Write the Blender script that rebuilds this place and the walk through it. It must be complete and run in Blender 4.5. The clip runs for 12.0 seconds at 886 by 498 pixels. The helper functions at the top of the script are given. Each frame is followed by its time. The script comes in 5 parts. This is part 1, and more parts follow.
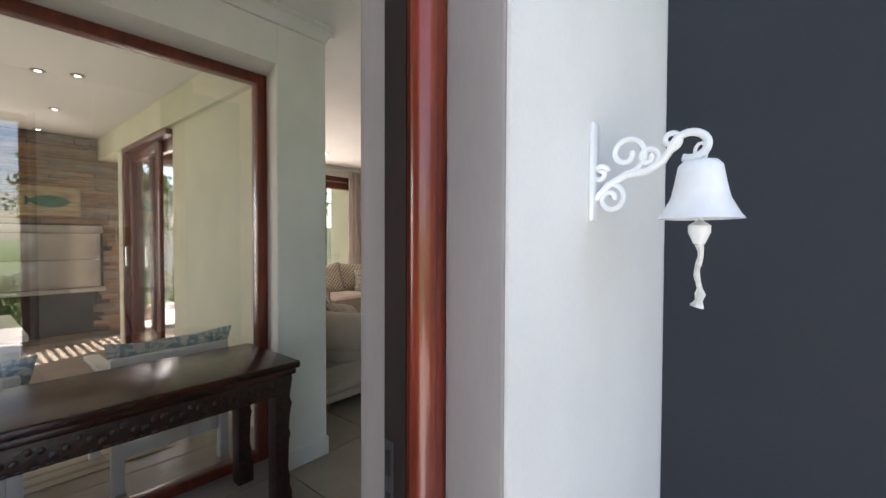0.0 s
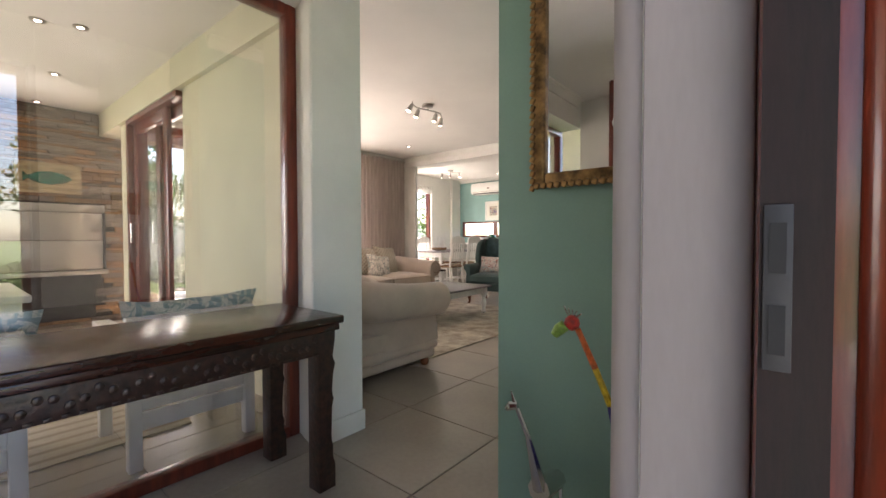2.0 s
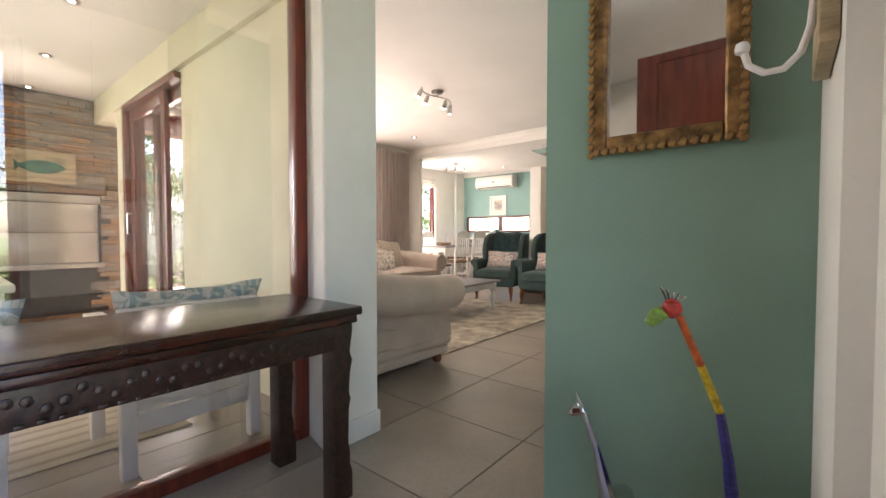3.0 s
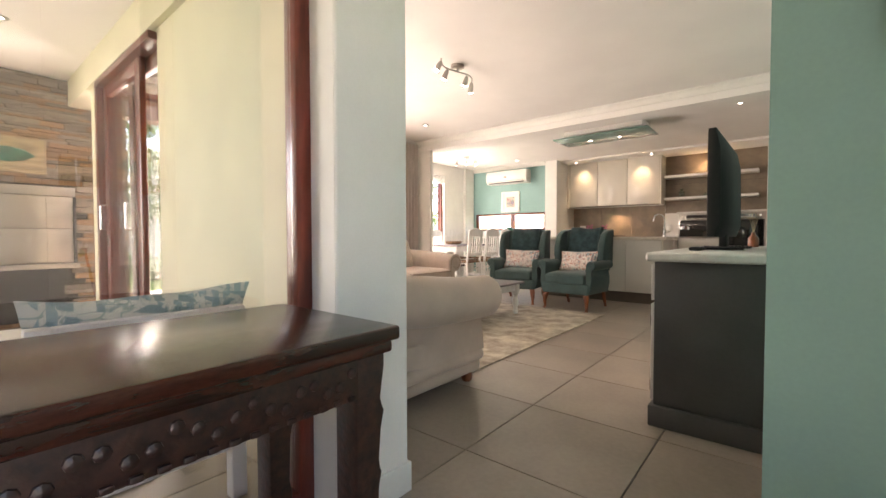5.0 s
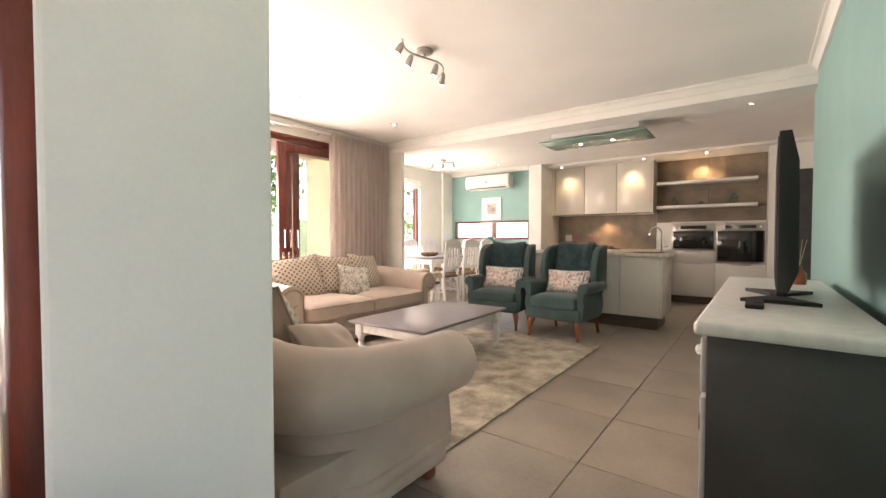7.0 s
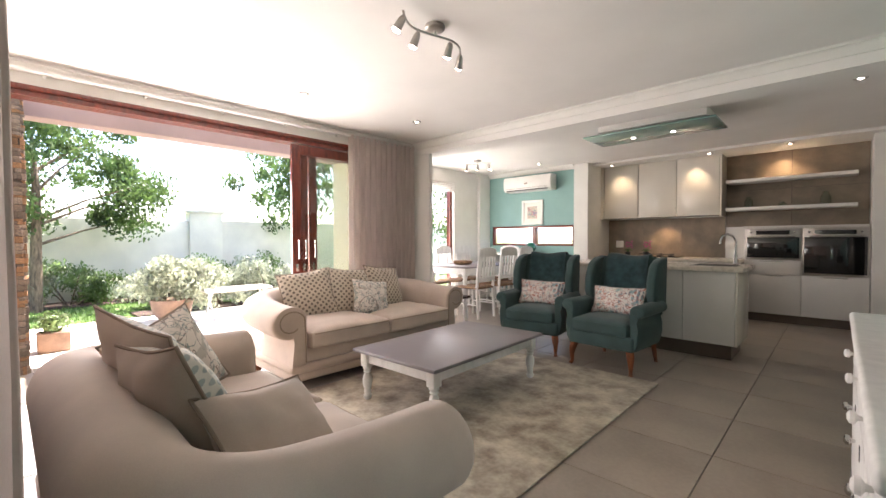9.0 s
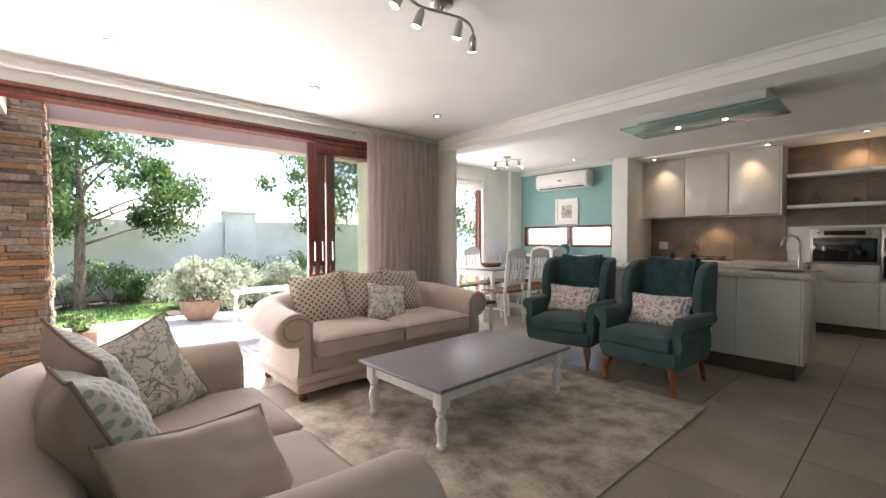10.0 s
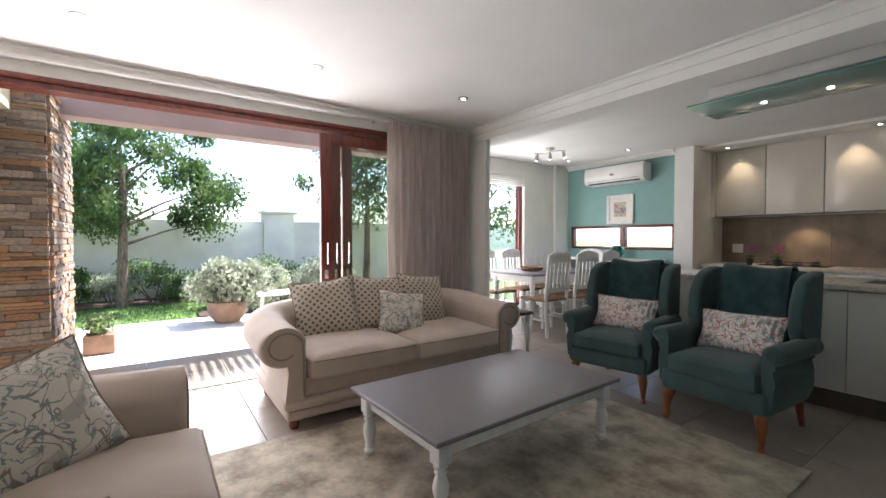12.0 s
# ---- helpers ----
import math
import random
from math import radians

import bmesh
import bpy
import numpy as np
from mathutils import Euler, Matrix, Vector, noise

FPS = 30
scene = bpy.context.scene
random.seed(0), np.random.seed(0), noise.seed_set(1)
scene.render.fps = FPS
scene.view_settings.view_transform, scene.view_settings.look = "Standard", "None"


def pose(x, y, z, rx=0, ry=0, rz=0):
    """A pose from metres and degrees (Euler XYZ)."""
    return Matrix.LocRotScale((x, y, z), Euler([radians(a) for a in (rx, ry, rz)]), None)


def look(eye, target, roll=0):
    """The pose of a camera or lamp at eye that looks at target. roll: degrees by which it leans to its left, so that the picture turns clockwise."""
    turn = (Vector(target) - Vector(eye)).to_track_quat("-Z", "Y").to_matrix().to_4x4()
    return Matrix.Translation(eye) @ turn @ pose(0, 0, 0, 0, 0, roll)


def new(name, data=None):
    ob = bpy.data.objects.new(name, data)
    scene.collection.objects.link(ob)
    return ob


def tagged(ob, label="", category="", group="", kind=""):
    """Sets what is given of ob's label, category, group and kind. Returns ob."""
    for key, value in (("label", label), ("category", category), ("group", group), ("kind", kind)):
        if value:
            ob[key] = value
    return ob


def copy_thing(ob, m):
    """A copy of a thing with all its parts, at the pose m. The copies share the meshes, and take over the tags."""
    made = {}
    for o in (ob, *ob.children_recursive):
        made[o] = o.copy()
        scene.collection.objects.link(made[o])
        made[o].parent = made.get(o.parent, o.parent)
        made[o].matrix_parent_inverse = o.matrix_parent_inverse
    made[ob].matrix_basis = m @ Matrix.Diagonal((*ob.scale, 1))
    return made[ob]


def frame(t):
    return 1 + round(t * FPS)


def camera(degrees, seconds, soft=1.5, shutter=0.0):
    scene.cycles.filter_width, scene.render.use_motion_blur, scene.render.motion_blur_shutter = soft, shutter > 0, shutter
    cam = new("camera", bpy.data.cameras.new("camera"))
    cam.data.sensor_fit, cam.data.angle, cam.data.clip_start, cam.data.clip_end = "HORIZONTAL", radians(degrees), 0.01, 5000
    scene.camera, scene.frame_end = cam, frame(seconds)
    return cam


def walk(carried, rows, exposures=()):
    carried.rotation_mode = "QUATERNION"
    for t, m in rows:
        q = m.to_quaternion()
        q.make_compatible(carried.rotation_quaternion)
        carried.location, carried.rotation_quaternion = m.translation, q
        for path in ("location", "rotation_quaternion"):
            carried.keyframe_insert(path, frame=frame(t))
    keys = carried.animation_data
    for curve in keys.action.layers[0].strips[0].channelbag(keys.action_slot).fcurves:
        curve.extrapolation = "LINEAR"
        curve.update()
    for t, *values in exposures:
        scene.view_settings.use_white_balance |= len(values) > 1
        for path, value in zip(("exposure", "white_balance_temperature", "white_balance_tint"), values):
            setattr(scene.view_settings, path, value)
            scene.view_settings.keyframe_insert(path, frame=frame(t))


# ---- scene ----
cam = camera(93.3, 12.0)
PATH = [
    (0, (1.058, 0.791, 1.245), (-0.225, 2.324, 1.197), 0.2),
    (0.5, (0.995, 0.777, 1.190), (-0.284, 2.313, 1.147), 0.2),
    (1, (0.918, 0.728, 1.15), (-0.353, 2.271, 1.1), 0.2),
    (1.5, (0.821, 0.738, 1.094), (-0.451, 2.28, 1.035), 0.1),
    (2, (0.713, 0.795, 0.995), (-0.561, 2.335, 0.945), -0.1),
    (2.5, (0.606, 0.825, 0.965), (-0.664, 2.368, 0.908), 0.0),
    (3, (0.517, 0.859, 0.94), (-0.754, 2.402, 0.878), 0.0),
    (5, (0.024, 1.16, 0.891), (-1.248, 2.702, 0.833), -0.1),
    (5.5, (-0.098, 1.297, 0.916), (-1.372, 2.838, 0.862), -0.1),
    (6, (-0.174, 1.444, 0.972), (-1.436, 2.995, 0.912), -0.1),
    (6.5, (-0.26, 1.617, 1.02), (-1.485, 3.197, 0.961), -0.1),
    (7, (-0.332, 1.805, 1.069), (-1.538, 3.399, 1.014), -0.0),
    (9, (-0.528, 2.373, 1.162), (-1.902, 3.825, 1.114), -0.2),
    (9.5, (-0.569, 2.526, 1.172), (-2.008, 3.914, 1.124), -0.2),
    (10, (-0.614, 2.691, 1.18), (-2.112, 4.015, 1.131), -0.2),
    (10.5, (-0.661, 2.848, 1.178), (-2.214, 4.106, 1.13), -0.1),
    (11, (-0.729, 2.989, 1.163), (-2.326, 4.193, 1.117), -0.1),
    (11.5, (-0.817, 3.116, 1.176), (-2.438, 4.287, 1.128), -0.0),
    (12, (-0.903, 3.21, 1.187), (-2.545, 4.351, 1.14), 0.0),
]
walk(cam, [(t, look(eye, target, roll)) for t, eye, target, roll in PATH], [(0, 1.75, 7000, 19), (1.5, 2.05, 7250, 21), (3, 2.75, 7300, 23), (5, 2.95, 7600, 24), (7, 3.0, 7500, 24), (9, 2.55, 6650, 20), (12, 1.85, 6050, 16)])

# ---- world, sun, daylight ----
world = bpy.data.worlds.new("sky")
scene.world = world
world.use_nodes = True
wn = world.node_tree.nodes
sky = wn.new("ShaderNodeTexSky")
sky.sky_type, sky.sun_disc = "NISHITA", False
SUN_FROM = Vector((-0.18, 0.46, 0.86)).normalized()
sky.sun_elevation = math.asin(SUN_FROM.z)
sky.sun_rotation = math.atan2(SUN_FROM.x, SUN_FROM.y)
world.node_tree.links.new(sky.outputs[0], wn["Background"].inputs[0])
wn["Background"].inputs[1].default_value = 0.15
sun = new("sun", bpy.data.lights.new("sun", "SUN"))
sun.data.energy, sun.data.angle, sun.data.color = 5.0, radians(0.6), (1.0, 0.95, 0.87)
sun.matrix_world = look(SUN_FROM * 30, (0, 0, 0))


def daylight(name, at, target, w, h, watts, colour=(1.0, 0.97, 0.92)):
    lamp = new(name, bpy.data.lights.new(name, "AREA"))
    lamp.data.shape, lamp.data.size, lamp.data.size_y = "RECTANGLE", w, h
    lamp.data.energy, lamp.data.color = watts, colour
    lamp.matrix_world = look(at, target)
    return lamp


daylight("daylight_terrace", (-5.1, 3.6, 1.0), (0, 3.6, 0.95), 2.4, 1.7, 28)
daylight("daylight_dining", (-5.72, 7.35, 1.2), (0, 7.35, 1.1), 1.5, 1.9, 15)
daylight("daylight_patio", (-5.3, -0.4, 1.2), (-1, 0.2, 1.1), 2.6, 2.1, 13)


# ---- materials ----
def surf(name, col, rough=0.5, var=0.10, scale=6.0, bump=0.05, metal=0.0, fine=90.0, coat=0.0, sheen=0.0, stretch=(1, 1, 1), second=None, per=0.0):
    m = bpy.data.materials.new(name)
    m.use_nodes = True
    t, n = m.node_tree, m.node_tree.nodes
    p = n["Principled BSDF"]
    co = n.new("ShaderNodeTexCoord")
    mp = n.new("ShaderNodeMapping")
    mp.inputs["Scale"].default_value = stretch
    t.links.new(co.outputs["Object"], mp.inputs[0])
    a = n.new("ShaderNodeTexNoise")
    a.inputs["Scale"].default_value, a.inputs["Detail"].default_value = scale, 6
    b = n.new("ShaderNodeTexNoise")
    b.inputs["Scale"].default_value, b.inputs["Detail"].default_value = fine, 3
    for q in (a, b):
        t.links.new(mp.outputs[0], q.inputs["Vector"])
    ramp = n.new("ShaderNodeValToRGB")
    c2 = second or tuple(c * (1 - 2.2 * var) for c in col)
    c3 = tuple(min(1, c * (1 + 0.9 * var)) for c in col)
    ramp.color_ramp.elements[0].position, ramp.color_ramp.elements[1].position = 0.32, 0.68
    ramp.color_ramp.elements[0].color, ramp.color_ramp.elements[1].color = (*c2, 1), (*c3, 1)
    add = n.new("ShaderNodeMath")
    add.operation = "MULTIPLY_ADD"
    add.inputs[1].default_value, add.inputs[2].default_value = 0.3, -0.15
    t.links.new(b.outputs[0], add.inputs[0])
    sm = n.new("ShaderNodeMath")
    t.links.new(a.outputs[0], sm.inputs[0])
    t.links.new(add.outputs[0], sm.inputs[1])
    t.links.new(sm.outputs[0], ramp.inputs[0])
    out = ramp.outputs[0]
    if per:
        info, hsv, mr = n.new("ShaderNodeObjectInfo"), n.new("ShaderNodeHueSaturation"), n.new("ShaderNodeMapRange")
        mr.inputs[3].default_value, mr.inputs[4].default_value = 1 - per, 1 + per
        t.links.new(info.outputs["Random"], mr.inputs[0])
        t.links.new(mr.outputs[0], hsv.inputs["Value"])
        t.links.new(out, hsv.inputs["Color"])
        out = hsv.outputs[0]
    t.links.new(out, p.inputs["Base Color"])
    rr = n.new("ShaderNodeMapRange")
    rr.inputs[3].default_value, rr.inputs[4].default_value = (rough if rough < 0.15 else rough - 0.08), (rough if rough < 0.15 else min(1, rough + 0.1))
    t.links.new(a.outputs[0], rr.inputs[0])
    t.links.new(rr.outputs[0], p.inputs["Roughness"])
    p.inputs["Metallic"].default_value = metal
    p.inputs["Coat Weight"].default_value = coat
    p.inputs["Coat Roughness"].default_value = 0.08
    p.inputs["Sheen Weight"].default_value = sheen
    if bump:
        bm_ = n.new("ShaderNodeBump")
        bm_.inputs["Strength"].default_value, bm_.inputs["Distance"].default_value = min(1, bump * 4), 0.003
        t.links.new(sm.outputs[0], bm_.inputs["Height"])
        t.links.new(bm_.outputs[0], p.inputs["Normal"])
    return m


def glow(name, col, strength):
    m = bpy.data.materials.new(name)
    m.use_nodes = True
    p = m.node_tree.nodes["Principled BSDF"]
    p.inputs["Base Color"].default_value = (*col, 1)
    p.inputs["Emission Color"].default_value, p.inputs["Emission Strength"].default_value = (*col, 1), strength
    return m


def glass(name, col=(1, 1, 1), rough=0.0, gloss=0.07):
    """A thin pane: clear, with the mirror gloss of glass."""
    m = bpy.data.materials.new(name)
    m.use_nodes = True
    n, l = m.node_tree.nodes, m.node_tree.links
    n.remove(n["Principled BSDF"])
    tr, gl, lw, mx = n.new("ShaderNodeBsdfTransparent"), n.new("ShaderNodeBsdfGlossy"), n.new("ShaderNodeLayerWeight"), n.new("ShaderNodeMixShader")
    pw, ma = n.new("ShaderNodeMath"), n.new("ShaderNodeMath")
    pw.operation, ma.operation = "POWER", "MULTIPLY_ADD"
    pw.inputs[1].default_value, ma.inputs[1].default_value, ma.inputs[2].default_value = 4.0, 0.6, gloss
    tr.inputs[0].default_value = (*col, 1)
    gl.inputs["Roughness"].default_value = rough
    lw.inputs["Blend"].default_value = 0.5
    l.new(lw.outputs["Facing"], pw.inputs[0]), l.new(pw.outputs[0], ma.inputs[0]), l.new(ma.outputs[0], mx.inputs[0])
    l.new(tr.outputs[0], mx.inputs[1]), l.new(gl.outputs[0], mx.inputs[2])
    l.new(mx.outputs[0], n["Material Output"].inputs[0])
    return m


def print_fabric(name, ground, inks, scale=9.0, cover=0.5, dots=False, fronds=False):
    """Cloth printed with leaf-like patches or rows of small dots."""
    m = surf(name, ground, 0.85, 0.05, 7, 0.06, fine=260, sheen=0.2)
    t, n = m.node_tree, m.node_tree.nodes
    p = n["Principled BSDF"]
    base = p.inputs["Base Color"].links[0].from_socket
    co = n.new("ShaderNodeTexCoord")
    for k, ink in enumerate(inks):
        mp = n.new("ShaderNodeMapping")
        mp.inputs["Rotation"].default_value = (0.4 * k, 0.3 * k, 0.9 * k)
        mp.inputs["Location"].default_value = (3.1 * k, 1.7 * k, 0)
        t.links.new(co.outputs["Object"], mp.inputs[0])
        if dots:
            v = n.new("ShaderNodeTexVoronoi")
            v.inputs["Scale"].default_value, v.inputs["Randomness"].default_value = scale, 0.0
            t.links.new(mp.outputs[0], v.inputs["Vector"])
            v.voronoi_dimensions = "2D"
            mp.inputs["Rotation"].default_value = (radians(90), 0, radians(45))
            src, lo, hi, inv = v.outputs["Distance"], cover, cover + 0.06, True
        else:
            v = n.new("ShaderNodeTexNoise")
            v.inputs["Scale"].default_value, v.inputs["Detail"].default_value, v.inputs["Distortion"].default_value = scale * (1 + 0.25 * k), 2.0, 1.6
            t.links.new(mp.outputs[0], v.inputs["Vector"])
            src, lo, hi, inv = v.outputs[0], 1 - cover, 1 - cover + 0.03, False
        mr = n.new("ShaderNodeMapRange")
        mr.inputs[1].default_value, mr.inputs[2].default_value = lo, hi
        mr.inputs[3].default_value, mr.inputs[4].default_value = (0.85, 0) if inv else (0, 0.85)
        t.links.new(src, mr.inputs[0])
        fac = mr.outputs[0]
        if fronds and k % 2:
            # thin branching stems along the contour of the noise
            ab, sb_ = n.new("ShaderNodeMath"), n.new("ShaderNodeMath")
            sb_.operation, ab.operation, sb_.inputs[1].default_value = "SUBTRACT", "ABSOLUTE", 0.5
            t.links.new(src, sb_.inputs[0])
            t.links.new(sb_.outputs[0], ab.inputs[0])
            t.links.new(ab.outputs[0], mr.inputs[0])
            mr.inputs[1].default_value, mr.inputs[2].default_value, mr.inputs[3].default_value, mr.inputs[4].default_value = 0.012, 0.022, 0.9, 0
        elif fronds:
            # leaf patches cut into fingers
            wv, mw, ml = n.new("ShaderNodeTexWave"), n.new("ShaderNodeMapRange"), n.new("ShaderNodeMath")
            wv.inputs["Scale"].default_value, wv.inputs["Distortion"].default_value, wv.inputs["Detail Scale"].default_value = scale * 1.1, 6.0, 0.4
            t.links.new(mp.outputs[0], wv.inputs["Vector"])
            mw.inputs[1].default_value, mw.inputs[2].default_value = 0.22, 0.42
            t.links.new(wv.outputs[1], mw.inputs[0])
            ml.operation = "MULTIPLY"
            t.links.new(mr.outputs[0], ml.inputs[0])
            t.links.new(mw.outputs[0], ml.inputs[1])
            fac = ml.outputs[0]
        mix = n.new("ShaderNodeMix")
        mix.data_type = "RGBA"
        t.links.new(fac, mix.inputs["Factor"])
        t.links.new(base, mix.inputs["A"])
        mix.inputs["B"].default_value = (*ink, 1)
        base = mix.outputs["Result"]
    t.links.new(base, p.inputs["Base Color"])
    return m


